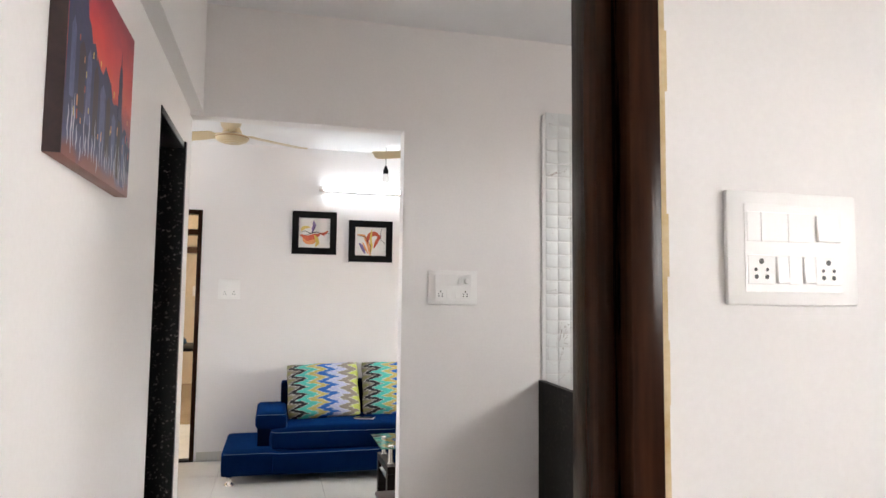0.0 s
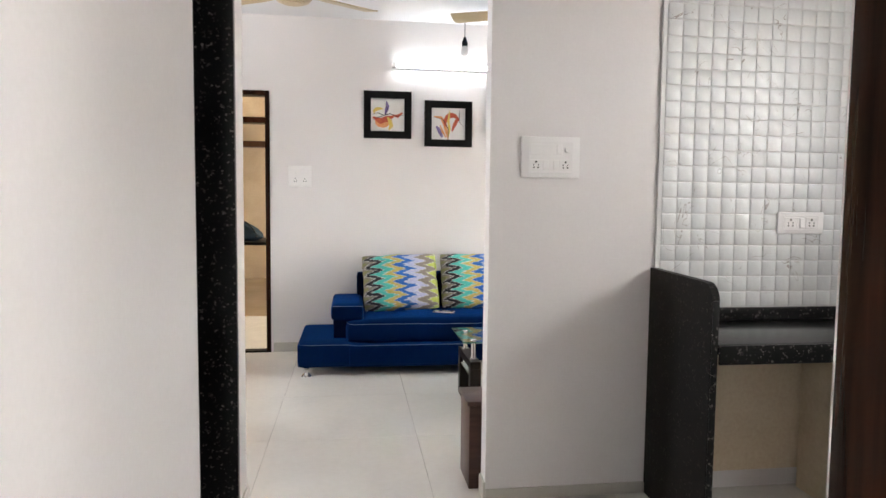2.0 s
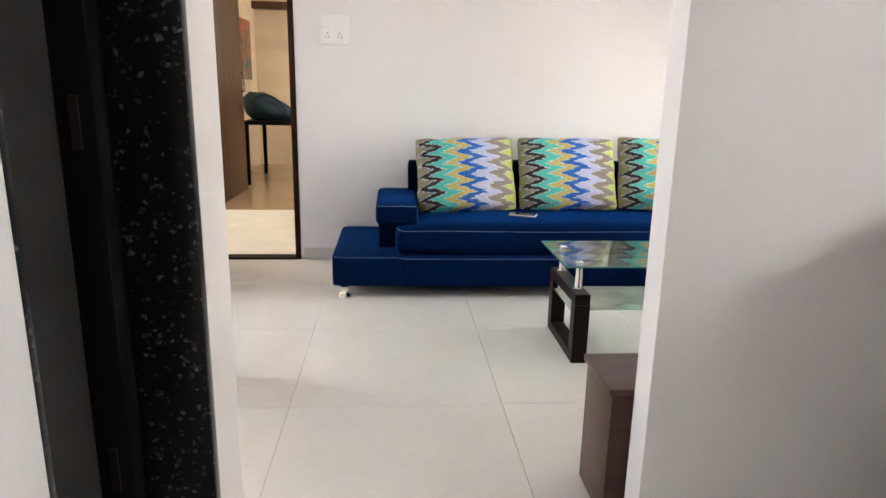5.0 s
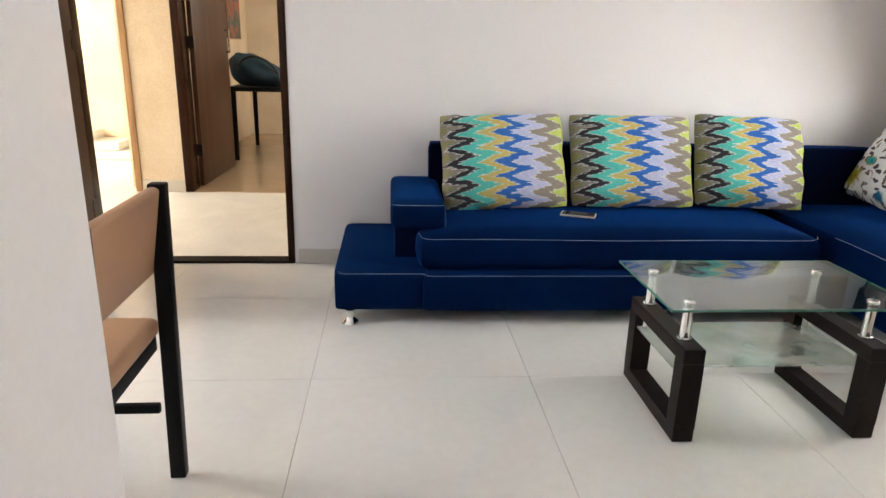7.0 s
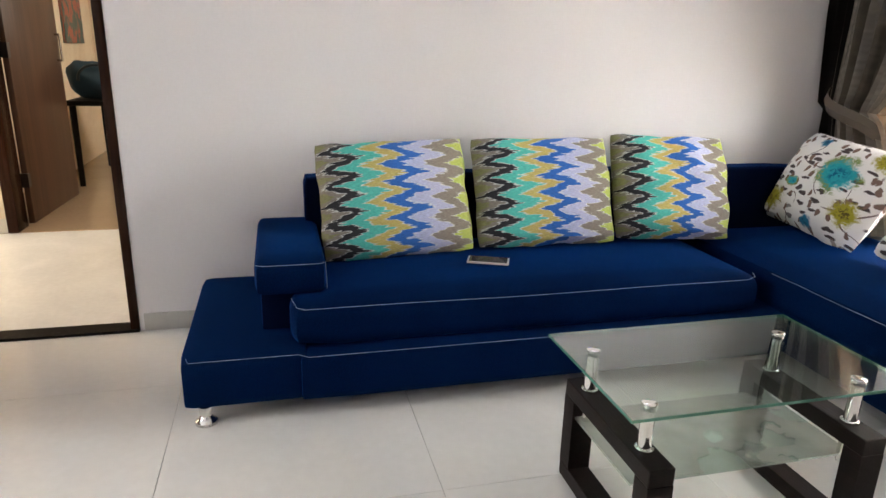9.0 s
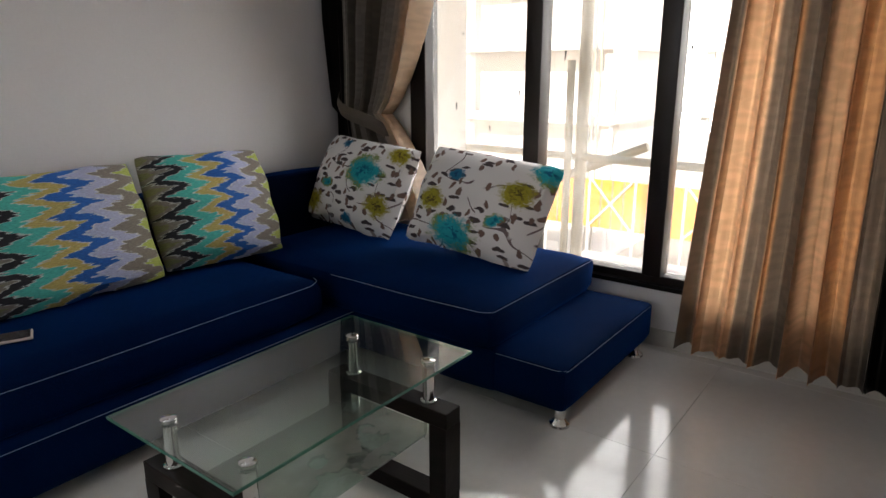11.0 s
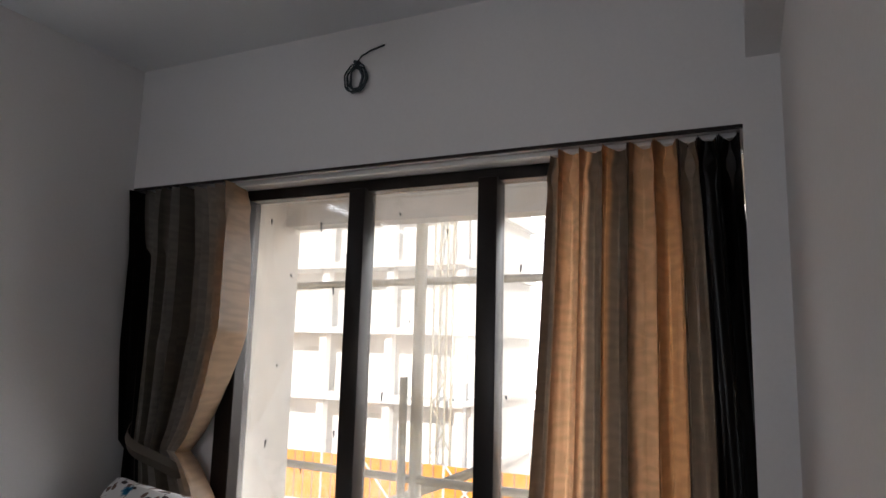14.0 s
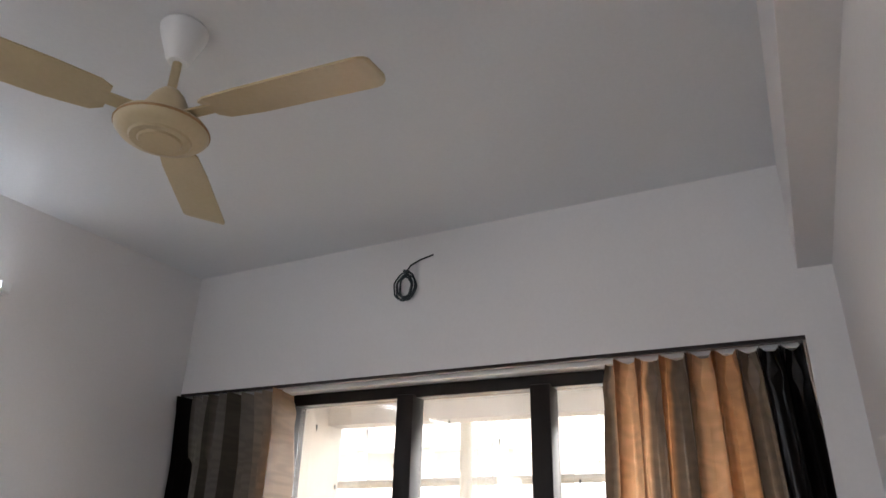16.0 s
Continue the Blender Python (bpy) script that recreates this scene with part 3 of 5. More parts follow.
def mesh_of(name, bm, mat, smooth=False):
    bmesh.ops.recalc_face_normals(bm, faces=bm.faces)
    me = bpy.data.meshes.new(name)
    bm.to_mesh(me)
    bm.free()
    me.materials.append(mat)
    if smooth:
        me.shade_smooth()
        me.set_sharp_from_angle(angle=radians(35))
    return me


def part(name, bm, mat, parent=None, label="", smooth=False):
    ob = new(name, mesh_of(name, bm, mat, smooth))
    if parent:
        ob.parent = parent
    if label:
        ob["label"] = label
    return ob


def thing(name, at, label, category, group="", rz=0.0):
    ob = new(name)
    ob.empty_display_size = 0.05
    ob.matrix_world = pose(*at, 0, 0, rz)
    return tagged(ob, label, category, group)


def block(name, mat, parent, *dims, r=0.0, seg=2, label="", smooth=None):
    bm = bmesh.new()
    box(bm, *dims, r=r, seg=seg)
    return part(name, bm, mat, parent, label, smooth=bool(r) if smooth is None else smooth)


def bar(name, mat, parent, a, b, r, r2=None, seg=16, label=""):
    bm = bmesh.new()
    rod(bm, a, b, r, r2, seg)
    return part(name, bm, mat, parent, label, smooth=True)


def structure(name, mat, boxes, label="", r=0.0):
    bm = bmesh.new()
    for b in boxes:
        box(bm, *b, r=r)
    return tagged(part(name, bm, mat), label, name.rstrip("_0123456789").split("_")[0], kind="structure")


# ---- the setting ----
CEIL, HALL_X, DIV0, DIV1 = 2.69, 0.228, -2.82, -2.73
W = M["wall"]
structure("wall_north", W, [(-3.0, -1.04, 0, 0.12, 0, CEIL), (-1.04, 0, 0, 0.12, 2.1, CEIL), (0, 3.6, 0, 0.12, 0, CEIL)], "white painted wall behind the sofa with a doorway")
structure("wall_east", W, [(3.14, 3.48, DIV1, 0, 2.11, CEIL), (3.14, 3.48, DIV1, -2.62, 0, 2.11), (3.34, 3.48, -2.62, 0, 0, 0.25), (3.34, 3.48, -0.415, 0, 0.25, 2.11)], "white window wall with a deep lintel")
structure("wall_divider", W, [(1.2, 3.48, DIV0, DIV1, 0, CEIL), (HALL_X, 1.2, DIV0, DIV1, 2.17, CEIL)], "white partition wall with an open passage")
structure("wall_dining", W, [(-3.0, HALL_X - 0.18, DIV0, DIV1, 0, CEIL)], "plain white wall")
# the opening is assumed, to let the dining fill light in
structure("wall_west", W, [(-3.0, -2.88, DIV1, -2.1, 0, CEIL), (-3.0, -2.88, -0.7, 0, 0, CEIL), (-3.0, -2.88, -2.1, -0.7, 0, 0.9), (-3.0, -2.88, -2.1, -0.7, 2.1, CEIL)], "plain white wall with an added, unseen window opening")
structure("wall_hall", W, [(HALL_X - 0.18, HALL_X, -2.97, DIV1 - 0.004, 0, CEIL), (HALL_X - 0.18, HALL_X, -3.54, -2.97, 2.01, CEIL), (HALL_X - 0.18, HALL_X, -8.0, -3.54, 0, CEIL)], "cream-white passage wall with a narrow doorway")
structure("beam_hall", W, [(HALL_X, HALL_X + 0.054, -8.0, DIV0, 2.19, CEIL)], "white plaster beam along the passage wall")
structure("beam_living", W, [(1.2, 3.14, DIV1, DIV1 + 0.095, 2.32, CEIL)], "white plaster beam along the partition wall")
structure("wall_bedroom", W, [(1.207, 3.5, -4.96, -4.84, 0, CEIL)], "white wall with a switchboard")
# kitchen and bedroom openings are assumed too, sized for the light they let in
structure("wall_kitchen", W, [(3.40, 3.52, -4.84, -4.8, 0, CEIL), (3.40, 3.52, -3.95, DIV0, 0, CEIL), (3.40, 3.52, -4.8, -3.95, 0, 1.6), (3.40, 3.52, -4.8, -3.95, 2.05, CEIL)], "kitchen wall with an added, unseen window opening")
structure("wall_bedroom_east", W, [(3.40, 3.52, -6.2, -4.96, 0, CEIL), (3.40, 3.52, -8.0, -7.4, 0, CEIL), (3.40, 3.52, -7.4, -6.2, 0, 1.4), (3.40, 3.52, -7.4, -6.2, 2.15, CEIL)], "bedroom wall with an added, unseen window opening")
structure("wall_south", W, [(HALL_X - 0.18, 3.52, -8.12, -8.0, 0, CEIL)], "plain white wall")
structure("wall_bathroom", M["cream"], [(-1.4, HALL_X - 0.18, -4.4, -4.28, 0, CEIL), (-1.4, -1.28, -4.28, DIV0, 0, CEIL)], "plain bathroom wall")
structure("ceiling", M["ceiling"], [(-3.0, 3.6, -8.12, 0.12, CEIL, CEIL + 0.12)], "white painted ceiling")
structure("ceiling_lobby", M["cream"], [(-4.2, 1.5, 0.12, 6.2, CEIL, CEIL + 0.12)], "cream lobby ceiling")
structure("wall_lobby", M["cream"], [(-1.38, -1.06, 1.72, 1.86, 0, CEIL), (-1.06, -0.02, 1.72, 1.86, 2.1, CEIL), (-0.02, 1.5, 1.72, 1.86, 0, CEIL), (-2.6, -1.38, 1.72, 1.86, 2.15, CEIL)], "stained cream lobby wall with door openings")
structure("wall_lobby_side", M["cream"], [(0.9, 1.02, 0.12, 1.72, 0, CEIL)], "cream lobby side wall")
# the unseen west piece is added to keep the sun out of the lobby
structure("wall_stair", M["cream"], [(-4.3, -4.2, 0.0, 3.62, 0, CEIL), (-4.2, -1.5, 3.5, 3.62, 0, CEIL), (-1.5, -1.38, 1.86, 3.62, 0, CEIL)], "cream stair wall with an added west end that stops the sun")
structure("wall_flat", M["cream"], [(-1.5, 1.5, 5.2, 5.32, 0, CEIL), (-1.38, -1.26, 3.62, 5.2, 0, CEIL), (1.4, 1.5, 1.86, 5.2, 0, CEIL)], "cream wall of the flat across the lobby")
floor = structure("floor", M["grout"], [(-3.0, 3.6, -8.12, 0.0, -0.12, -0.006)], "cream vitrified tile floor")
lobby_floor = structure("floor_lobby", M["marble"], [(-4.2, 1.5, 0.06, 1.72, -0.12, -0.004), (-4.2, -1.38, 1.72, 3.6, -0.12, -0.004)], "dusty white marble lobby floor")
structure("floor_flat", M["brown_tile"], [(-1.38, 1.5, 1.72, 5.2, -0.12, 0.0)], "brown tiled floor across the lobby")
# added out of view to keep direct sun off the west opening
structure("neighbour_wall", M["cream"], [(-4.6, -4.4, -6.0, 4.0, -7.0, 7.0)], "unseen cream wall added outside to block the sun")
structure("door_sill", M["granite_dull"], [(-1.04, 0, -0.02, 0.07, -0.02, 0.012)], "dark granite door sill")
structure("baseboard", M["skirting"], [(0.02, 3.14, -0.009, 0, 0, 0.075), (3.13, 3.14, DIV1, -2.62, 0, 0.075), (3.332, 3.34, -2.62, -0.01, 0, 0.075), (1.2, 3.1, DIV1, DIV1 + 0.009, 0, 0.075),
                                       (1.2, 1.895, DIV0 - 0.009, DIV0, 0, 0.045), (1.191, 1.2, DIV0, DIV1, 0, 0.075), (HALL_X, HALL_X + 0.009, -2.95, DIV1, 0, 0.075), (HALL_X, HALL_X + 0.009, -8.0, -3.56, 0, 0.075),
                                       (HALL_X - 0.18, HALL_X, DIV1 - 0.004, DIV1 + 0.005, 0, 0.075), (-3.0, -1.9, -0.009, 0, 0, 0.075), (-1.38, -1.06, 1.711, 1.72, 0, 0.09)], "cream tile skirting")


# ---- sofa ----
def soft_block(name, mat, parent, dims, r, label="", bulge=0.0):
    """An upholstered block: rounded, gently domed on top."""
    x0, x1, y0, y1, z0, z1 = dims
    bm = bmesh.new()
    box(bm, *dims)
    bmesh.ops.subdivide_edges(bm, edges=list(bm.edges), cuts=10, use_grid_fill=True)
    cx, cy, cz, hx, hy, hz = (x0 + x1) / 2, (y0 + y1) / 2, (z0 + z1) / 2, (x1 - x0) / 2, (y1 - y0) / 2, (z1 - z0) / 2
    for v in bm.verts:
        p = Vector((v.co.x - cx, v.co.y - cy, v.co.z - cz))
        q = Vector((max(-hx + r, min(hx - r, p.x)), max(-hy + r, min(hy - r, p.y)), max(-hz + r, min(hz - r, p.z))))
        d = p - q
        if d.length > 1e-6:
            p = q + d.normalized() * r
        u, w = p.x / hx, p.y / hy
        if p.z > 0:
            p.z += bulge * (1 - u ** 4) * (1 - w ** 4)
        n = noise.noise(Vector((p.x * 4 + cx, p.y * 4, p.z * 4 + cy))) * 0.004
        v.co = Vector((cx, cy, cz)) + p * (1 + n)
    return part(name, bm, mat, parent, label, smooth=True)


def piping(parent, points, r=0.0008):
    cu = bpy.data.curves.new("piping", "CURVE")
    cu.dimensions, cu.bevel_depth, cu.bevel_resolution = "3D", r, 1
    sp = cu.splines.new("POLY")
    sp.points.add(len(points) - 1)
    for p, c in zip(sp.points, points):
        p.co = (*c, 1)
    ob = new("piping", cu)
    cu.materials.append(M["piping"])
    ob.parent = parent
    ob["label"] = "thin white piping"
    return ob


def sofa_foot(parent, x, y):
    bm = bmesh.new()
    lathe(bm, [(0.02, 0.062), (0.022, 0.05), (0.018, 0.03), (0.026, 0.018), (0.034, 0.012), (0.036, 0.004), (0.034, 0.0)][::-1], (x, y, 0))
    part("foot", bm, M["chrome"], parent, "round chrome foot", smooth=True)


V, V_SHADED = M["velvet"], M["velvet_shaded"]
sofa = thing("corner_sofa", (0, 0, 0), "navy blue velvet corner sofa with stepped ends and white piping", "sofa")
soft_block("side_step", V, sofa, (0.27, 0.66, -0.83, -0.03, 0.062, 0.232), 0.025, bulge=0.006)
soft_block("base", V, sofa, (0.63, 2.47, -0.845, -0.03, 0.062, 0.225), 0.02)
soft_block("seat", V, sofa, (0.61, 2.355, -0.80, -0.10, 0.215, 0.375), 0.06, bulge=0.02)
soft_block("armrest", V, sofa, (0.50, 0.735, -0.68, -0.015, 0.365, 0.48), 0.03, bulge=0.006)
# under the arm and behind the cushions the velvet's colour carries the shade
soft_block("arm_support", V_SHADED, sofa, (0.515, 0.72, -0.64, -0.02, 0.225, 0.40), 0.015)
soft_block("backrest", V_SHADED, sofa, (0.69, 3.12, -0.15, -0.012, 0.22, 0.665), 0.03)
soft_block("chaise_base", V, sofa, (2.45, 3.26, -1.50, -0.03, 0.062, 0.225), 0.02)
soft_block("chaise_seat", V, sofa, (2.42, 3.27, -1.50, -0.10, 0.215, 0.375), 0.045, bulge=0.02)
soft_block("end_step", V, sofa, (2.46, 3.26, -1.765, -1.44, 0.062, 0.222), 0.025, bulge=0.006)
for fx, fy in ((0.335, -0.80), (0.335, -0.10), (1.5, -0.42), (2.50, -1.73), (3.18, -1.725), (3.18, -0.12)):
    sofa_foot(sofa, fx, fy)
piping(sofa, [(0.655, -0.795, 0.362), (0.63, -0.78, 0.364), (0.615, -0.7, 0.366)])
piping(sofa, [(0.65, -0.797, 0.362)] + [(0.65 + k * 0.165, -0.799, 0.362 + 0.002 * math.sin(k)) for k in range(1, 10)] + [(2.28, -0.795, 0.362), (2.33, -0.77, 0.363), (2.35, -0.73, 0.364)])
piping(sofa, [(0.29, -0.80, 0.228), (0.30, -0.828, 0.226), (0.63, -0.83, 0.226), (0.66, -0.847, 0.222), (2.44, -0.847, 0.222)])
piping(sofa, [(0.505, -0.66, 0.474), (0.53, -0.677, 0.474), (0.71, -0.677, 0.474), (0.732, -0.66, 0.474), (0.735, -0.655, 0.40), (0.735, -0.655, 0.378)])
piping(sofa, [(2.422, -0.75, 0.362)] + [(2.421, -0.75 - 0.12 * k, 0.362 + 0.002 * math.cos(k)) for k in range(1, 6)] + [(2.425, -1.46, 0.362), (2.45, -1.495, 0.362), (3.22, -1.50, 0.362), (3.262, -1.46, 0.362)])
piping(sofa, [(2.462, -1.50, 0.212), (2.462, -1.73, 0.212), (2.48, -1.763, 0.212), (3.24, -1.763, 0.212)])


# ---- cushions ----
def cushion_mesh(name, mat, w, h, t, seed):
    n = 18
    bm = bmesh.new()
    uvl = bm.loops.layers.uv.new("UVMap")
    grid = {}
    for side in (1, -1):
        for i in range(n + 1):
            for j in range(n + 1):
                edge = i in (0, n) or j in (0, n)
                if edge and side < 0:
                    grid[side, i, j] = grid[1, i, j]
                    continue
                u, v = i / n * 2 - 1, j / n * 2 - 1
                fat = max(0, (1 - u * u)) ** 0.42 * max(0, (1 - v * v)) ** 0.42
                k = noise.noise(Vector((u * 2.2 + seed, v * 2.2, side * 3.0)))
                pin = 1 - 0.05 * (1 - abs(v) ** 2) * abs(u) ** 6, 1 - 0.05 * (1 - abs(u) ** 2) * abs(v) ** 6
                bulge = noise.noise(Vector((u * 3 + seed, v * 3 + 9, 0))) * 0.008
                grid[side, i, j] = bm.verts.new((u * w / 2 * pin[0] * (1 - 0.055 * u ** 4 * v ** 4) + bulge, side * fat * t / 2 * (1 + 0.25 * k), v * h / 2 * pin[1] * (1 - 0.065 * u ** 4 * v ** 4) + bulge))
    for side in (1, -1):
        for i in range(n):
            for j in range(n):
                q = [(i, j), (i + 1, j), (i + 1, j + 1), (i, j + 1)]
                vs = [grid[side, a, b] for a, b in (q if side < 0 else q[::-1])]
                if len(set(vs)) == 4:
                    f = bm.faces.new(vs)
                    for lp, (a, b) in zip(f.loops, q if side < 0 else q[::-1]):
                        lp[uvl].uv = (a / n, b / n)
    return mesh_of(name, bm, mat, True)


def cushion(at, size, turn, mat, label, group, seed):
    ob = new("cushion", cushion_mesh("cushion", mat, *size, seed))
    ob.matrix_world = pose(*at) @ pose(0, 0, 0, 0, 0, turn[0]) @ pose(0, 0, 0, turn[1], 0, 0) @ pose(0, 0, 0, 0, turn[2], 0)
    return tagged(ob, label, "cushion", group)


FLO = "white cushion with teal and yellow watercolour flowers"
cushion((2.965, -0.41, 0.612), (0.62, 0.46, 0.19), (-92, -28, 4), M["floral"], FLO + " in the sofa corner", "floral cushions", 3)
cushion((2.96, -1.10, 0.598), (0.66, 0.46, 0.20), (-88, -29, 5), M["floral_turned"], FLO + " leaning before the window", "floral cushions", 7)
ZIG = "square cushion with a multicoloured zigzag print on the sofa"
cushion((1.03, -0.30, 0.602), (0.61, 0.475, 0.235), (1, -24, -2), M["chevron"], ZIG, "zigzag cushions", 1)
cushion((1.65, -0.285, 0.61), (0.62, 0.47, 0.235), (0, -24, 0), M["chevron"], ZIG, "zigzag cushions", 5)
cushion((2.235, -0.285, 0.612), (0.55, 0.475, 0.235), (-3, -24, 2), M["chevron"], ZIG, "zigzag cushions", 9)

# ---- coffee table ----
table = thing("coffee_table", (0, 0, 0), "glass coffee table with dark wood loop legs and chrome posts", "table")
top = block("tabletop", M["tabletop"], table, 1.30, 2.06, -1.67, -1.22, 0.405, 0.413, label="clear glass top")
for q in ((1.298, 2.062, -1.672, -1.6705), (1.298, 2.062, -1.2195, -1.218), (1.298, 1.2995, -1.6705, -1.2195), (2.0605, 2.062, -1.6705, -1.2195)):
    block("glass_edge", M["glass_edge"], top, *q, 0.4055, 0.4125, label="dark green polished glass edge")
block("shelf", M["shelfglass"], table, 1.345, 1.962, -1.62, -1.30, 0.205, 0.211, label="frosted glass shelf")
for side, x0 in (("left", 1.338), ("right", 1.905)):
    bm = bmesh.new()
    x1 = x0 + 0.064
    box(bm, x0, x1, -1.70, -1.27, 0.255, 0.30, r=0.003)
    box(bm, x0, x1, -1.70, -1.27, 0.0, 0.045, r=0.003)
    box(bm, x0, x1, -1.70, -1.645, 0.045, 0.255)
    box(bm, x0, x1, -1.325, -1.27, 0.045, 0.255)
    part("leg_frame", bm, M["wenge"], table)
    for y in (-1.62, -1.345):
        bm = bmesh.new()
        lathe(bm, [(0.022, 0.30), (0.022, 0.306), (0.016, 0.308), (0.016, 0.402), (0.019, 0.4045)], (x0 + 0.032, y, 0), 20)
        part("post", bm, M["chrome"], table, "chrome post", smooth=True)
        bm = bmesh.new()
        lathe(bm, [(0.018, 0.413), (0.018, 0.419), (0.014, 0.421)], (x0 + 0.032, y, 0), 20)
        part("cap", bm, M["chrome"], table, "chrome cap", smooth=True)
        bm = bmesh.new()
        lathe(bm, [(0.012, 0.19), (0.014, 0.195), (0.014, 0.254)], (x0 + 0.032, y, 0), 20)
        part("lower_post", bm, M["chrome"], table, "chrome lower post", smooth=True)


# ---- window ----
window = thing("window_1", (3.40, -1.3, 0.25), "sliding window in dark bronze aluminium with dusty panes", "window")
window["kind"] = "structure"
bm = bmesh.new()
X0, X1 = 3.36 - 3.40, 3.44 - 3.40
for b in ((X0, X1, -1.31, 0.885, 0.0, 0.05), (X0, X1, -1.31, 0.885, 1.81, 1.862), (X0, X1, -1.31, -1.25, 0.05, 1.82), (X0 - 0.025, X1, 0.785, 0.883, 0.05, 1.82)):
    box(bm, *b, r=0.004)
part("window_frame", bm, M["alu"], window)
STILES = [-0.515, -1.118, -1.713, -2.28, -2.6]
for y in STILES[1:4]:
    block("stile", M["alu"], window, X0 - 0.025, X1 - 0.01, y + 1.26, y + 1.34, 0.05, 1.82, r=0.004)
for k in range(4):
    a, b = STILES[k + 1] + 1.3, STILES[k] + 1.3
    pane = block("pane", M["pane"], window, 0.008 * (k % 2), 0.004 + 0.008 * (k % 2), max(a, -1.25) + 0.001, b - 0.001, 0.05, 1.82, label="dusty clear glass")
    pane.visible_shadow = False
structure("window_sill", M["granite_dull"], [(3.325, 3.36, -2.62, -0.416, 0.25, 0.268)], "dark stone window sill")

# ---- tube light ----
tube = thing("tube_light", (1.6, -0.03, 2.33), "lit white fluorescent tube batten on the wall", "lamp")
block("batten", M["plastic"], tube, -0.63, 0.63, -0.005, 0.03, -0.02, 0.02, r=0.004)
bar("tube", M["tube"], tube, (-0.59, -0.03, 0), (0.59, -0.03, 0), 0.014)
for x in (-0.61, 0.61):
    block("holder", M["plastic"], tube, x - 0.02, x + 0.02, -0.045, -0.005, -0.02, 0.02, r=0.004)


# ---- ceiling fan ----
def ceiling_fan(at, turn, group):
    fan = thing("ceiling_fan", at, "cream three-bladed ceiling fan at rest", "fan", group, rz=turn)
    bm = bmesh.new()
    lathe(bm, [(0.014, -0.112), (0.024, -0.110), (0.030, -0.098), (0.054, -0.030), (0.058, -0.012), (0.054, -0.003)], (0, 0, 0))
    part("canopy", bm, M["plastic"], fan, "white plastic canopy", smooth=True)
    bar("rod", M["fan"], fan, (0, 0, -0.25), (0, 0, -0.09), 0.011)
    bm = bmesh.new()
    lathe(bm, [(0.02, -0.338), (0.046, -0.338), (0.050, -0.333), (0.066, -0.333), (0.070, -0.328), (0.092, -0.323), (0.104, -0.310), (0.106, -0.300), (0.101, -0.292), (0.080, -0.284), (0.062, -0.276)], (0, 0, 0), 40)
    part("motor", bm, M["fan"], fan, smooth=True)
    bm = bmesh.new()
    lathe(bm, [(0.064, -0.277), (0.060, -0.262), (0.036, -0.212), (0.022, -0.195), (0.014, -0.190)], (0, 0, 0), 32)
    part("motor_cover", bm, M["fan"], fan, "cone-shaped cover over the motor", smooth=True)
    bm = bmesh.new()
    lathe(bm, [(0.1062, -0.306), (0.1075, -0.303), (0.1062, -0.300)], (0, 0, 0), 40)
    part("trim_ring", bm, M["raw_wood"], fan, "thin gold trim ring", smooth=True)
    for k in range(3):
        m = pose(0, 0, -0.266, 0, 0, 120 * k) @ pose(0, 0, 0, 11, 0, 0)
        top, low = [], []
        bm = bmesh.new()
        outline = [(0.125, -0.036), (0.15, -0.052), (0.24, -0.060)] + [(0.525 + 0.028 * math.sin(a), -0.064 + 0.028 * (1 - math.cos(a))) for a in (0, 0.5, 1.0, 1.57)]
        outline += [(x, -y) for x, y in outline[::-1]]
        for x, y in outline:
            z = -0.010 * (y / 0.06) ** 2
            top.append(bm.verts.new((x, y, z + 0.0025)))
            low.append(bm.verts.new((x, y, z - 0.0025)))
        half = len(outline) // 2
        for i in range(half - 1):
            j = len(outline) - 1 - i
            bm.faces.new((top[i], top[i + 1], top[j - 1], top[j]))
            bm.faces.new((low[j], low[j - 1], low[i + 1], low[i]))
        for i in range(len(outline)):
            j = (i + 1) % len(outline)
            bm.faces.new((top[j], top[i], low[i], low[j]))
        bm.transform(m)
        blade = part("blade", bm, M["fan"], fan)
        bm = bmesh.new()
        box(bm, 0.065, 0.19, -0.020, 0.020, -0.010, -0.004, r=0.002, seg=1)
        bm.transform(m)
        part("blade_arm", bm, M["fan"], blade)
    return fan


ceiling_fan((0.318, -1.5, CEIL), 32, "ceiling fans")
ceiling_fan((1.795, -1.365, CEIL), 36.5, "ceiling fans")


# ---- doors ----
def door_frame(name, x0, x1, y0, y1, top, label, mat, w=0.07):
    """A wooden frame round an opening in a wall that runs along x."""
    fr = thing(name, ((x0 + x1) / 2, (y0 + y1) / 2, 0), label, "door frame")
    fr["kind"] = "structure"
    h = (x1 - x0) / 2
    d = (y1 - y0) / 2
    block("jamb", mat, fr, -h, -h + w, -d, d, 0, top, r=0.004)
    block("jamb", mat, fr, h - w, h, -d, d, 0, top, r=0.004)
    block("head", mat, fr, -h + w, h - w, -d, d, top - w, top, r=0.004)
    return fr


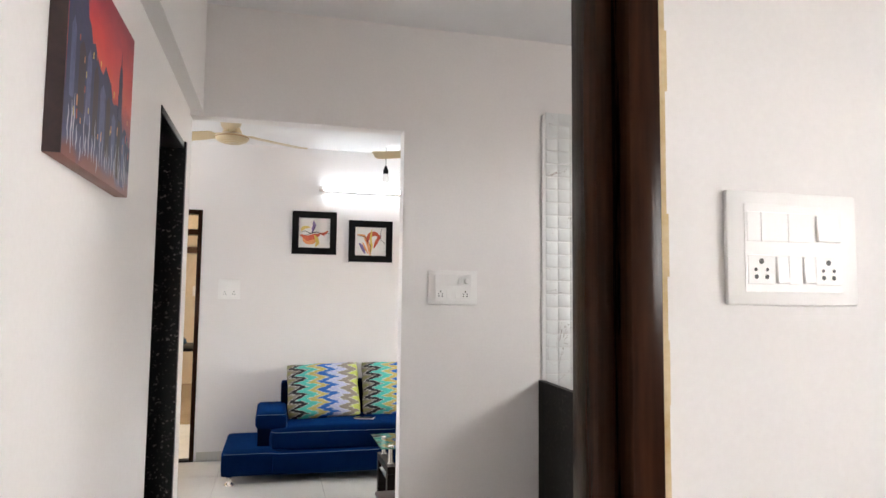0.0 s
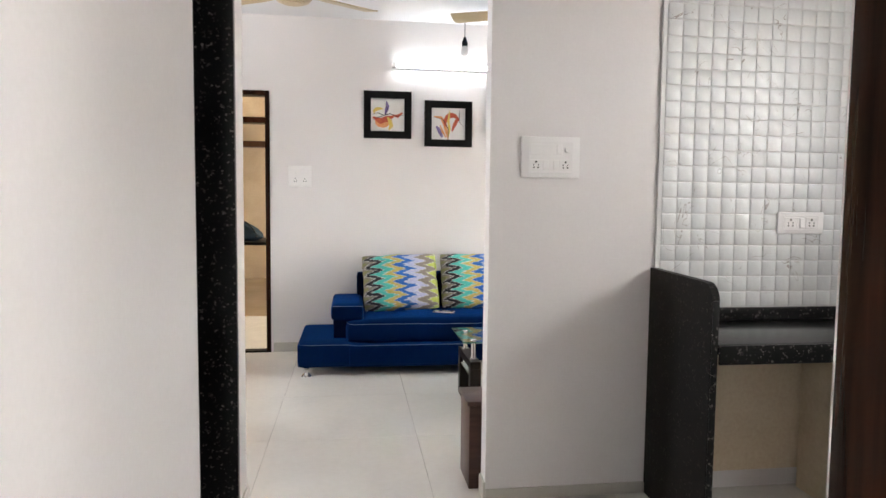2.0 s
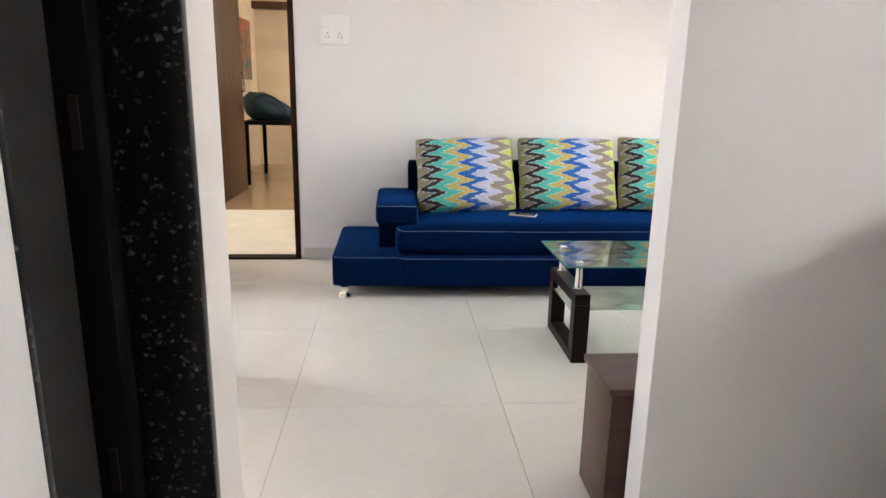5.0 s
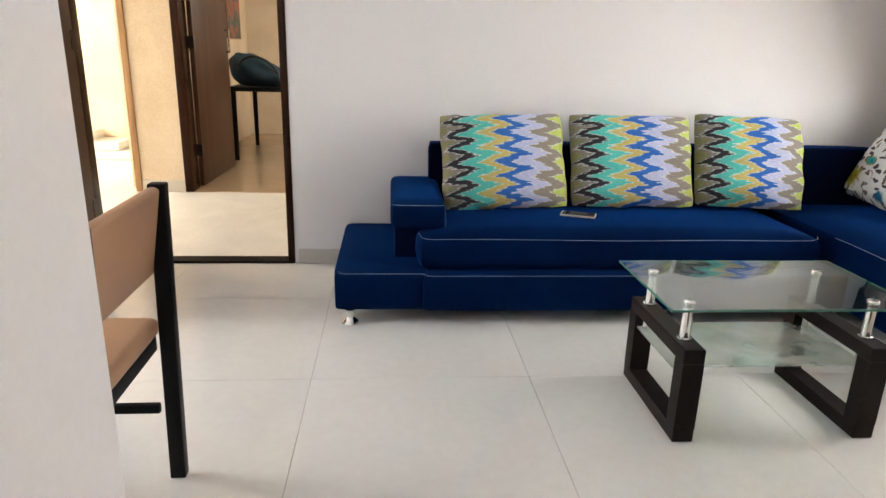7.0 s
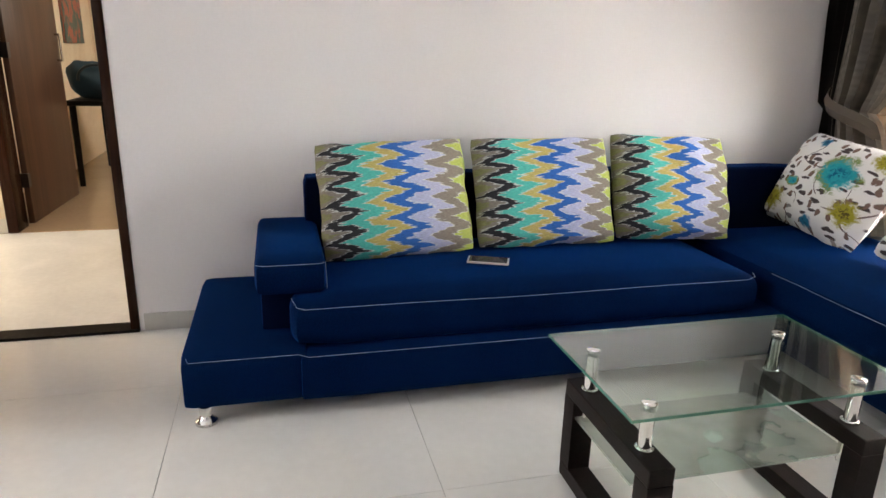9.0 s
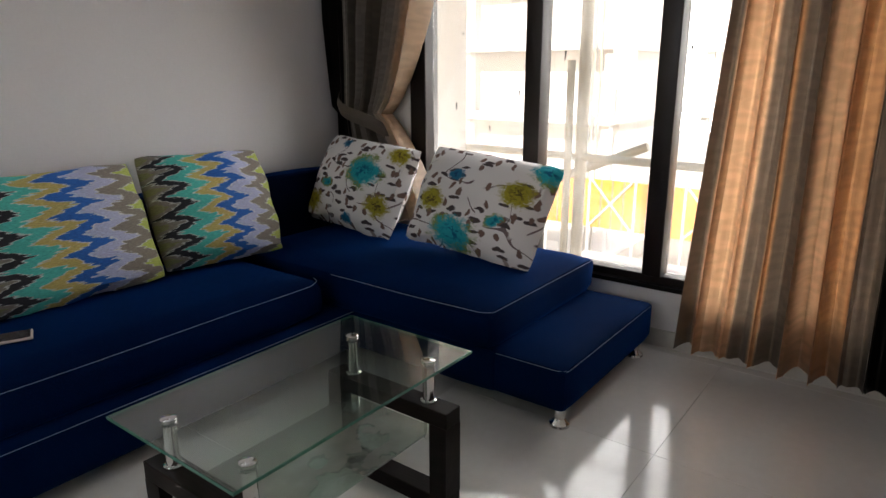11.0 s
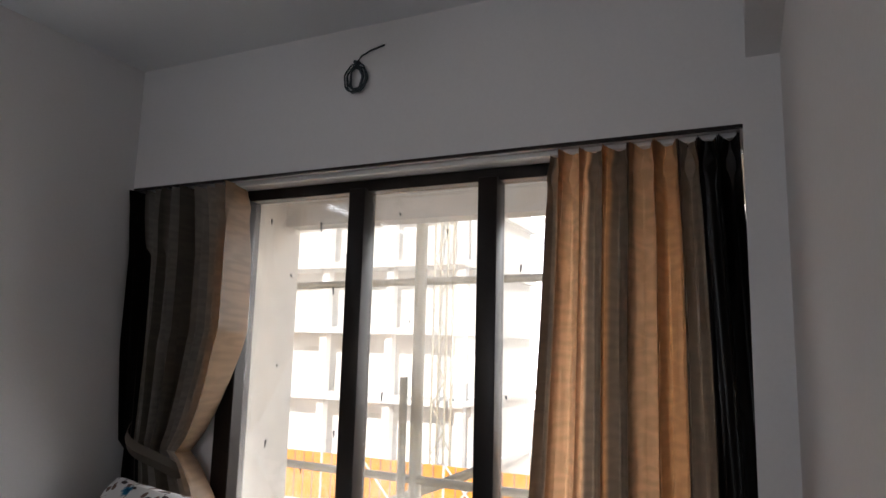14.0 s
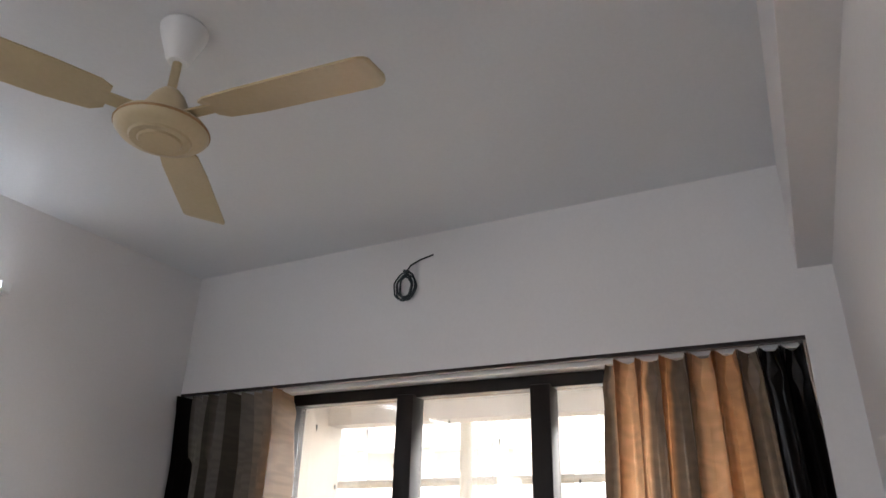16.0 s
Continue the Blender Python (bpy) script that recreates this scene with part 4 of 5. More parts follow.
def door_leaf(hinge, turn, w, h, label):
    leaf = thing("door", (*hinge, 0), label, "door", rz=turn)
    leaf["kind"] = "structure"
    block("leaf", M["leaf_wood"], leaf, 0.0, w, -0.018, 0.018, 0.012, h, r=0.004)
    for y in (-0.03, 0.03):
        bm = bmesh.new()
        rod(bm, (w - 0.07, y * 0.5, 1.02), (w - 0.07, y * 1.8, 1.02), 0.009)
        rod(bm, (w - 0.07, y * 1.7, 1.02), (w - 0.07, y * 1.7, 1.2), 0.008)
        rod(bm, (w - 0.07, y * 1.7, 1.2), (w - 0.07, y * 0.5, 1.2), 0.009)
        part("handle", bm, M["chrome"], leaf, "steel pull handle", smooth=True)
    for z in (0.25, 1.05, 1.85):
        block("hinge", M["alu"], leaf, -0.012, 0.03, -0.022, 0.022, z, z + 0.09)
    return leaf


door_frame("door_frame_main", -1.04, 0.0, -0.012, 0.132, 2.1, "dark stained main door frame", M["wood"], 0.035)
door_leaf((-0.985, -0.03), -88.5, 0.93, 2.05, "dark brown veneered main door standing open into the room")
door_frame("door_frame_lobby", -1.06, -0.02, 1.70, 1.88, 2.1, "dark wooden door frame across the lobby", M["wood"], 0.06)
door_leaf((-0.985, 1.90), 88, 0.92, 2.02, "dark brown flat door standing open across the lobby")
door_frame("door_frame_stair", -2.6, -1.38, 1.70, 1.88, 2.15, "raw wood edged opening to the stair", M["raw_wood"], 0.045)

# granite lining of the narrow doorway in the passage
lining = thing("door_lining", (HALL_X, -3.255, 0), "polished black granite door lining in the passage", "door lining")
lining["kind"] = "structure"
block("jamb", M["granite"], lining, -0.125, 0.012, 0.265, 0.297, 0, 2.01, r=0.004)
block("jamb", M["granite"], lining, -0.125, -0.002, -0.284, -0.265, 0, 1.98, r=0.004)
block("head", M["granite"], lining, -0.125, 0.004, -0.284, 0.265, 1.98, 2.008, r=0.004)
for y0, y1 in ((0.215, 0.285), (-0.285, -0.215)):
    block("inner_frame", M["black"], lining, -0.19, -0.126, y0, y1, 0, 1.98, r=0.003, label="black inner frame")
for z in (0.35, 1.0, 1.7):
    block("hinge", M["alu"], lining, -0.165, -0.150, 0.209, 0.216, z, z + 0.09)
# dark sheet that closes the opening behind the lining
structure("wall_bathroom_inner", M["granite_dull"], [(-0.25, -0.2, -3.6, -2.9, 0, 2.2)], "dark sheet closing the opening beyond the lining")

# dark wooden door post at the bedroom wall
post = thing("door_post", (1.16, -4.91, 0), "glossy dark brown wooden door frame post", "door frame")
post["kind"] = "structure"
block("outer_moulding", M["wood"], post, -0.008, 0.047, -0.062, 0.06, 0, 2.6, r=0.003)
block("inner_moulding", M["wood"], post, -0.050, -0.020, -0.030, 0.06, 0, 2.6, r=0.003)
block("groove", M["hole"], post, -0.020, -0.008, 0.0, 0.06, 0, 2.6)
structure("wall_return", W, [(1.158, 1.207, -4.85, -4.79, 0, CEIL)], "white plaster return behind the door post")
bm = bmesh.new()
for k in range(26):
    z = k * 0.1
    w = 0.010 + 0.010 * abs(noise.noise(Vector((k * 0.8, 1.3, 0))))
    box(bm, 1.207, 1.209 + w, -4.964, -4.9585, z, z + 0.1)
tagged(part("filler_strip", bm, M["ochre"]), "ragged ochre filler along the door post", "filler", kind="structure")


# ---- switchboards ----
def socket(bm, x, z, s):
    for dx, dz, r in ((0, 0.32, 0.11), (-0.26, 0.0, 0.07), (0.26, 0.0, 0.07), (-0.24, -0.28, 0.09), (0.24, -0.28, 0.09)):
        rod(bm, (x + dx * s, -0.0126, z + dz * s), (x + dx * s, -0.010, z + dz * s), r * s, seg=12)


def switchboard(at, w, h, rows, label):
    """White modular plate; each row lists blank, rocker, socket or dial modules."""
    sb = thing("switchboard", at, label, "switchboard", "switchboards")
    block("plate", M["plastic"], sb, -w / 2, w / 2, -0.010, 0.0, -h / 2, h / 2, r=0.004)
    n_rows = len(rows)
    inner, rh = w * 0.72, (0.30 * h if n_rows > 1 else 0.6 * h)
    pitch = 0.375 * h
    block("inner_frame", M["plastic"], sb, -inner / 2 - 0.004, inner / 2 + 0.004, -0.0112, -0.010, -pitch - 0.002 if n_rows > 1 else -rh / 2 - 0.003, pitch + 0.002 if n_rows > 1 else rh / 2 + 0.003, r=0.0005, seg=1)
    for k, row in enumerate(rows):
        zc = pitch * (0.5 - k) if n_rows > 1 else 0.0
        total = sum(q for _, q in row)
        x = -inner / 2
        for kind, q in row:
            mw = inner * q / total
            xc = x + mw / 2
            if kind == "rocker":
                bm = bmesh.new()
                box(bm, xc - mw * 0.44, xc + mw * 0.44, -0.017, -0.010, zc - rh * 0.4, zc + rh * 0.4, r=0.0015, seg=1)
                for v in bm.verts:
                    if v.co.y < -0.0135:
                        v.co.y += 0.0045 * (v.co.z - zc + rh * 0.4) / (rh * 0.8)
                part("rocker", bm, M["plastic"], sb)
            elif kind == "socket":
                module = block("socket", M["plastic"], sb, xc - mw * 0.48, xc + mw * 0.48, -0.012, -0.010, zc - rh * 0.43, zc + rh * 0.43, r=0.0008, seg=1)
                bm = bmesh.new()
                socket(bm, xc, zc, rh * 0.75)
                part("pin_holes", bm, M["hole"], module)
            elif kind == "dial":
                bar("dial", M["plastic"], sb, (xc, -0.010, zc), (xc, -0.022, zc), rh * 0.26, rh * 0.22)
            else:
                block("blank", M["plastic"], sb, xc - mw * 0.48, xc + mw * 0.48, -0.0122, -0.010, zc - rh * 0.43, zc + rh * 0.43, r=0.0006, seg=1)
            x += mw
    return sb


switchboard((1.455, -4.96, 1.45), 0.258, 0.188, [[("blank", 1), ("blank", 2), ("blank", 2), ("rocker", 2)], [("socket", 2), ("rocker", 1), ("blank", 1), ("rocker", 1), ("socket", 2)]], "white switchboard with two sockets on the bedroom wall")
switchboard((1.448, DIV0, 1.418), 0.245, 0.165, [[("blank", 4), ("rocker", 1), ("dial", 1.4)], [("socket", 2), ("rocker", 1), ("blank", 0.6), ("rocker", 1), ("socket", 2)]], "white switchboard with a fan dial on the partition")
switchboard((0.237, 0.0, 1.428), 0.185, 0.17, [[("rocker", 1), ("rocker", 1), ("blank", 1), ("rocker", 1)], [("socket", 2), ("blank", 0.5), ("socket", 2)]], "white switchboard on the sofa wall")
switchboard((2.555, DIV0 - 0.015, 1.16), 0.215, 0.092, [[("socket", 2), ("blank", 0.4), ("rocker", 1), ("socket", 2)]], "white kitchen socket plate on the tiles")


# ---- pictures ----
def stroke(bm, pts, w):
    """A flat tapering brush stroke in the x-z plane."""
    n = len(pts)
    last = None
    for k, (x, z) in enumerate(pts):
        a, b = pts[max(0, k - 1)], pts[min(n - 1, k + 1)]
        t = Vector((b[0] - a[0], b[1] - a[1])).normalized()
        ww = w * math.sin(math.pi * (k + 0.35) / (n - 0.3))
        cur = (bm.verts.new((x - t.y * ww, 0, z + t.x * ww)), bm.verts.new((x + t.y * ww, 0, z - t.x * ww)))
        if last:
            bm.faces.new((last[0], last[1], cur[1], cur[0]))
        last = cur


def arc(cx, cz, r, a0, a1, squash=1.0, n=9):
    return [(cx + r * math.cos(radians(a0 + (a1 - a0) * k / (n - 1))), cz + squash * r * math.sin(radians(a0 + (a1 - a0) * k / (n - 1)))) for k in range(n)]


def picture(x0, x1, z0, z1, strokes, label):
    w, h, b = x1 - x0, z1 - z0, 0.058
    pic = thing("picture_frame", ((x0 + x1) / 2, 0, (z0 + z1) / 2), label, "picture", "framed pictures")
    bm = bmesh.new()
    for q in ((-w / 2, w / 2, -0.024, 0, h / 2 - b, h / 2), (-w / 2, w / 2, -0.024, 0, -h / 2, -h / 2 + b), (-w / 2, -w / 2 + b, -0.024, 0, -h / 2 + b, h / 2 - b), (w / 2 - b, w / 2, -0.024, 0, -h / 2 + b, h / 2 - b)):
        box(bm, *q)
    part("frame", bm, M["black"], pic, "wide black frame")
    sheet = block("sheet", M["paper"], pic, -w / 2 + b, w / 2 - b, -0.010, -0.002, -h / 2 + b, h / 2 - b)
    for k, (mat, pts, wd) in enumerate(strokes):
        bm = bmesh.new()
        stroke(bm, pts, wd)
        bm.transform(Matrix.Translation((0, -0.0104 - 0.0003 * k, 0)))
        part("brush_stroke", bm, M[mat], sheet)
    return pic


BIRD = [("ink_orange", arc(-0.04, -0.04, 0.05, 160, 380, 0.7), 0.030), ("ink_yellow", arc(-0.06, 0.02, 0.05, 200, 60, 0.6), 0.014), ("ink_red", [(-0.12, -0.02), (-0.06, -0.05), (0.0, -0.03), (0.05, -0.01)], 0.026),
        ("ink_violet", [(-0.02, 0.0), (-0.01, 0.04), (0.0, 0.07), (-0.01, 0.11)], 0.016), ("ink_yellow", [(0.01, -0.12), (0.03, -0.09), (0.02, -0.05), (0.0, -0.02)], 0.018), ("ink_red", [(0.04, 0.0), (0.08, -0.01), (0.12, 0.02)], 0.014),
        ("ink_dark", [(-0.13, 0.0), (-0.08, 0.015), (-0.03, -0.005), (0.02, 0.01), (0.07, -0.01), (0.13, 0.0)], 0.004), ("ink_dark", [(-0.12, -0.04), (-0.07, -0.02), (-0.02, 0.0), (0.0, 0.05), (-0.03, 0.10)], 0.003)]
LEAF = [("ink_orange", [(-0.12, 0.06), (-0.06, 0.05), (-0.03, 0.0), (-0.01, -0.08), (0.0, -0.13)], 0.016), ("ink_red", arc(0.03, 0.0, 0.06, 200, 20, 1.2), 0.022), ("ink_red", [(0.03, -0.06), (0.05, -0.01), (0.07, 0.03), (0.09, 0.05)], 0.016),
        ("ink_yellow", [(0.0, -0.11), (0.01, -0.04), (0.0, 0.02), (0.01, 0.11)], 0.012), ("ink_violet", [(-0.10, -0.02), (-0.07, -0.06), (-0.05, -0.11)], 0.018), ("ink_orange", [(-0.07, -0.01), (-0.05, -0.06), (-0.02, -0.11)], 0.010),
        ("ink_dark", [(0.13, -0.02), (0.09, 0.02), (0.09, 0.08), (0.10, 0.12)], 0.003), ("ink_dark", [(-0.12, 0.05), (-0.05, 0.04), (0.0, -0.04), (0.0, -0.12)], 0.003)]
picture(0.744, 1.131, 1.746, 2.125, BIRD, "black framed abstract print of a red bird shape")
picture(1.240, 1.635, 1.689, 2.062, LEAF, "black framed abstract print of red leaf shapes")
picture(1.764, 2.15, 1.780, 2.155, [(m, [(-x, z) for x, z in p], w) for m, p, w in BIRD], "black framed abstract print in red and orange")

canvas = thing("canvas_painting", (HALL_X, -4.385, 1.803), "unframed canvas painting of a city under a red sky", "painting")
block("canvas", M["canvas"], canvas, 0.0, 0.030, -0.295, 0.295, -0.2, 0.2, r=0.002)
def silhouette(name, mat, points, depth):
    """A flat painted shape on the canvas, given as (along the wall, height)."""
    bm = bmesh.new()
    bm.faces.new([bm.verts.new((depth, y, z)) for y, z in points])
    return part(name, bm, M[mat], canvas)


canvas.scale = (1, 0.88, 1)
block("canvas_edge", M["ink_dark"], canvas, 0.001, 0.0302, -0.2985, -0.2955, -0.199, 0.199, label="dark painted side of the canvas")
rng = random.Random(4)
top = [(-0.293 + 0.0196 * k, 0.125 - 0.20 * (k / 30) + 0.022 * rng.uniform(-1, 1) + (0.05 if k < 7 else 0)) for k in range(31)]
silhouette("painted_skyline", "navy_ink", [(-0.293, -0.14), *top, (0.293, -0.14)], 0.0304)
for k in range(9):
    y, w, h = -0.27 + 0.058 * k, rng.uniform(0.030, 0.05), rng.uniform(0.05, 0.10)
    z = 0.0 - 0.012 * k
    silhouette("painted_house", "ink_dark" if k % 2 else "dusk_blue", [(y, z - 0.09), (y, z + h * 0.4), (y + w / 2, z + h * 0.62), (y + w, z + h * 0.4), (y + w, z - 0.09)], 0.0307 + 0.0001 * (k % 3))
bm = bmesh.new()
lathe(bm, [(0.001, 0.125), (0.004, 0.095), (0.014, 0.078), (0.019, 0.055), (0.018, 0.02), (0.022, 0.018), (0.022, -0.04)], (0, 0, 0), 14)
bm.transform(Matrix.Translation((0.0308, 0.155, 0.0)) @ Matrix.Diagonal((0.02, 1, 1, 1)))
part("painted_dome", bm, M["navy_ink"], canvas)
for k in range(26):
    y, z = rng.uniform(-0.27, 0.27), rng.uniform(-0.13, 0.03)
    w, h = rng.uniform(0.004, 0.009), rng.uniform(0.008, 0.022)
    silhouette("painted_lamp", ("ink_orange", "ink_red", "ink_yellow")[k % 3], [(y, z), (y, z + h), (y + w, z + h), (y + w, z)], 0.0312)
for k in range(24):
    y, z = -0.27 + 0.0225 * k + rng.uniform(-0.006, 0.006), -0.195 + rng.uniform(0, 0.02)
    h = rng.uniform(0.04, 0.10)
    bm = bmesh.new()
    stroke(bm, [(y + 0.003 * math.sin(q * 2.0 + k), z + h * q / 5) for q in range(6)], rng.uniform(0.002, 0.005))
    bm.transform(Matrix.Translation((0.0313, 0, 0)) @ Matrix.Rotation(math.pi / 2, 4, "Z"))
    part("painted_reflection", bm, M["pale_wash"], canvas)

# ---- kitchen ----
slab = thing("granite_end_panel", (1.905, -3.06, 0), "dark granite end panel of the kitchen counter", "counter panel")
bm = bmesh.new()
outline = [(-0.245, 0.0), (-0.245, 0.90)] + [(-0.245 + 0.06 * (1 - math.cos(radians(a))), 0.90 + 0.06 * math.sin(radians(a))) for a in (20, 45, 70, 90)] + [(0.238, 0.968), (0.238, 0.0)]
side = [[bm.verts.new((x, y, z)) for y, z in outline] for x in (-0.012, 0.016)]
bm.faces.new(side[0])
bm.faces.new(side[1][::-1])
for k in range(len(outline)):
    q = (k + 1) % len(outline)
    bm.faces.new((side[0][k], side[0][q], side[1][q], side[1][k]))
part("panel", bm, M["granite_dull"], slab)
block("polished_edge", M["granite"], slab, -0.010, 0.014, -0.249, -0.2452, 0.0, 0.90, r=0.001, label="speckled polished front edge")
counter = thing("kitchen_counter", (2.65, -3.05, 0), "black granite kitchen counter with an empty space below", "counter")
block("worktop", M["granite_top"], counter, -0.725, 0.74, -0.25, 0.225, 0.705, 0.745, r=0.006)
block("front_edge", M["granite"], counter, -0.725, 0.74, -0.262, -0.25, 0.672, 0.742, r=0.005)
block("upstand", M["granite"], counter, -0.725, 0.74, 0.19, 0.208, 0.746, 0.80, r=0.003)
block("support", M["cream"], counter, -0.06, 0.02, -0.23, 0.20, 0.0, 0.704)

# ---- small things in the living room ----
side_box = thing("wooden_box", (1.355, -2.605, 0), "dark brown laminate box table beside the partition", "side table")
block("body", M["box_wood"], side_box, -0.205, 0.205, -0.108, 0.108, 0.0, 0.365, r=0.003)
block("top", M["box_wood"], side_box, -0.215, 0.215, -0.115, 0.115, 0.3655, 0.385, r=0.003)


def dining_chair(at, turn, label):
    ch = thing("dining_chair", at, label, "chair", rz=turn)
    B = M["black"]
    for y in (-0.205, 0.205):
        bm = bmesh.new()
        box(bm, -0.02, 0.02, y - 0.016, y + 0.016, 0.0, 0.79, r=0.004)
        for v in bm.verts:
            v.co.x += 0.05 * max(0, (v.co.z - 0.45) / 0.34) + 0.03 * max(0, (0.45 - v.co.z) / 0.45)
        part("back_post", bm, B, ch, smooth=True)
        bm = bmesh.new()
        box(bm, -0.42, -0.385, y - 0.017, y + 0.017, 0.0, 0.42, r=0.004)
        part("leg", bm, B, ch, smooth=True)
        block("side_rail", B, ch, -0.39, -0.015, y - 0.014, y + 0.014, 0.375, 0.42, r=0.003)
        block("stretcher", B, ch, -0.39, -0.0, y - 0.009, y + 0.009, 0.19, 0.215, r=0.003)
    block("back_rail", B, ch, -0.015, 0.015, -0.19, 0.19, 0.375, 0.42, r=0.003)
    bm = bmesh.new()
    box(bm, -0.43, 0.03, -0.186, 0.186, 0.418, 0.468, r=0.02, seg=3)
    part("seat", bm, M["tan"], ch, "tan padded seat", smooth=True)
    bm = bmesh.new()
    box(bm, 0.012, 0.045, -0.19, 0.19, 0.57, 0.785, r=0.012, seg=3)
    for v in bm.verts:
        v.co.x += 0.018 * (1 - (v.co.y / 0.19) ** 2) + 0.05 * (v.co.z - 0.57) / 0.3 - 0.02
    part("backrest", bm, M["tan"], ch, "tan padded back", smooth=True)
    return ch


dining_chair((-0.085, -2.005, 0), 0, "black metal dining chair with tan padded seat and back")

phone = thing("phone", (1.345, -0.525, 0.3985), "pale gold mobile phone lying on the sofa seat", "phone", rz=-22)
block("body", M["pale_gold"], phone, -0.078, 0.078, -0.038, 0.038, 0.0, 0.008, r=0.003)
block("screen", M["phone"], phone, -0.072, 0.072, -0.034, 0.034, 0.0082, 0.0088)

bulb = thing("pendant_bulb", (1.527, -0.245, CEIL), "bare bulb in a black holder on a short cord", "lamp")
bar("cord", M["cable"], bulb, (0, 0, -0.17), (0, 0, 0), 0.003)
bm = bmesh.new()
lathe(bm, [(0.022, -0.235), (0.024, -0.21), (0.008, -0.165)], (0, 0, 0), 18)
part("holder", bm, M["black"], bulb, smooth=True)
bm = bmesh.new()
lathe(bm, [(0.008, -0.315), (0.024, -0.305), (0.03, -0.285), (0.027, -0.262), (0.014, -0.236)], (0, 0, 0), 20)
part("glass_bulb", bm, M["plastic"], bulb, "white glass bulb", smooth=True)

coil = thing("cable_coil", (3.14, -1.225, 2.515), "coiled dark cable hanging on the window lintel", "cable")
cu = bpy.data.curves.new("coil", "CURVE")
cu.dimensions, cu.bevel_depth, cu.bevel_resolution = "3D", 0.0035, 2
sp = cu.splines.new("POLY")
pts = [(-0.018 - 0.003 * math.sin(k * 1.7), (0.036 + 0.007 * math.sin(k * 0.071)) * math.sin(k * 0.28) + 0.012 * math.sin(k * 0.05), -0.052 + (0.052 + 0.009 * math.sin(k * 0.09)) * math.cos(k * 0.28)) for k in range(116)]
pts += [(-0.015, -0.02, 0.04), (-0.01, -0.06, 0.06), (-0.005, -0.12, 0.075)]
sp.points.add(len(pts) - 1)
for p, c in zip(sp.points, pts):
    p.co = (*c, 1)
cu.materials.append(M["cable"])
ob = new("loop", cu)
ob.parent = coil
bar("tie", M["cable"], coil, (-0.03, 0, 0.012), (0, 0, 0.02), 0.008)


# ---- curtains ----
def fold_wave(u):
    """One soft pleat: a broad rounded front and a narrow deep back."""
    c = math.cos(2 * math.pi * u)
    return math.copysign(abs(c) ** (0.55 if c > 0 else 0.9), c)


def curtain(name, cloth, top, bottom, folds, shape, seed):
    """A pinch-pleated cloth; shape(s, z) maps the place across and the height to y, depth and fold depth."""
    nu, nv = 200, 56
    bm = bmesh.new()
    uvl = bm.loops.layers.uv.new("UVMap")
    vs = []
    for i in range(nu + 1):
        col = []
        for j in range(nv + 1):
            s, h = i / nu, (j / nv) ** 0.8
            z = bottom + (top - bottom) * h
            y, d, amp = shape(s, z)
            drop = (top - z) / (top - bottom)
            u = folds * s + 0.28 * math.sin(5.3 * s + seed) + 0.10 * drop * math.sin(4.0 * s + seed * 1.7 + 1.5 * drop)
            size = 0.72 + 0.42 * math.sin(11.0 * s + seed * 2.3)
            w = size * fold_wave(u) + 0.16 * math.sin(2 * math.pi * folds * 2.7 * s + seed + 1.3 * z)
            # three fingers of cloth pinched together below the heading
            pinch = math.exp(-((z - (top - 0.075)) / 0.035) ** 2)
            head = max(0.0, 1 - (top - z) / 0.30)
            near = u - math.floor(u + 0.5)
            tight = math.exp(-(near / 0.16) ** 2)
            w = w * (1 - 0.5 * head) + head * (0.9 * tight * (0.6 + 0.4 * math.cos(2 * math.pi * near / 0.09)))
            y -= (near / folds) * pinch * 0.45 * (shape(1, z)[0] - shape(0, z)[0])
            x = 3.225 + d - amp * w
            y += 0.012 * math.sin(2 * math.pi * u) * (1 - head) + 0.004 * math.sin(z * 3 + s * 9)
            z += 0.004 * math.cos(2 * math.pi * u) * (1 - h) + 0.004 * tight * head
            col.append(bm.verts.new((x, y, z)))
        vs.append(col)
    for i in range(nu):
        for j in range(nv):
            f = bm.faces.new((vs[i][j], vs[i + 1][j], vs[i + 1][j + 1], vs[i][j + 1]))
            for lp, (a, b) in zip(f.loops, ((i, j), (i + 1, j), (i + 1, j + 1), (i, j + 1))):
                lp[uvl].uv = (a / nu, (b / nv) ** 0.8)
    return mesh_of(name, bm, M[cloth], True)


def hang_right(s, z):
    h = z / 2.09
    y0 = -2.0 + 0.11 * (1 - h)
    y1 = -2.612 - 0.075 * (1 - h)
    return y0 + (y1 - y0) * s, -0.012, 0.056 + 0.020 * (1 - h)


def hang_left(s, z):
    tie = 0.93
    if z >= tie:
        k = (z - tie) / (2.09 - tie)
        a, b = -0.035 + 0.025 * k ** 0.5, -0.33 - 0.27 * min(1.0, k * 2.2) ** 0.6
        sag = 0.0
    else:
        k = (tie - z) / tie
        a, b = -0.07 - 0.10 * k, -0.33 - 0.50 * k ** 0.7
        sag = 0.02 * k
    away = min(1.0, abs(z - tie) / 0.45)
    return a + (b - a) * s, -0.03 + 0.05 * s - sag, 0.044 + 0.046 * away


rc = thing("curtain", (0, 0, 0), "long champagne and brown striped satin curtain hanging open", "curtain", "window curtains")
ob = new("cloth", curtain("cloth", "satin", 2.09, 0.07, 9, hang_right, 1))
ob.parent = rc
for k in range(7):
    bar("hook", M["chrome"], rc, (3.225, -2.03 - k * 0.085, 2.075), (3.225, -2.03 - k * 0.085, 2.10), 0.003)
lc = thing("curtain", (0, 0, 0), "champagne and brown satin curtain gathered with a tieback", "curtain", "window curtains")
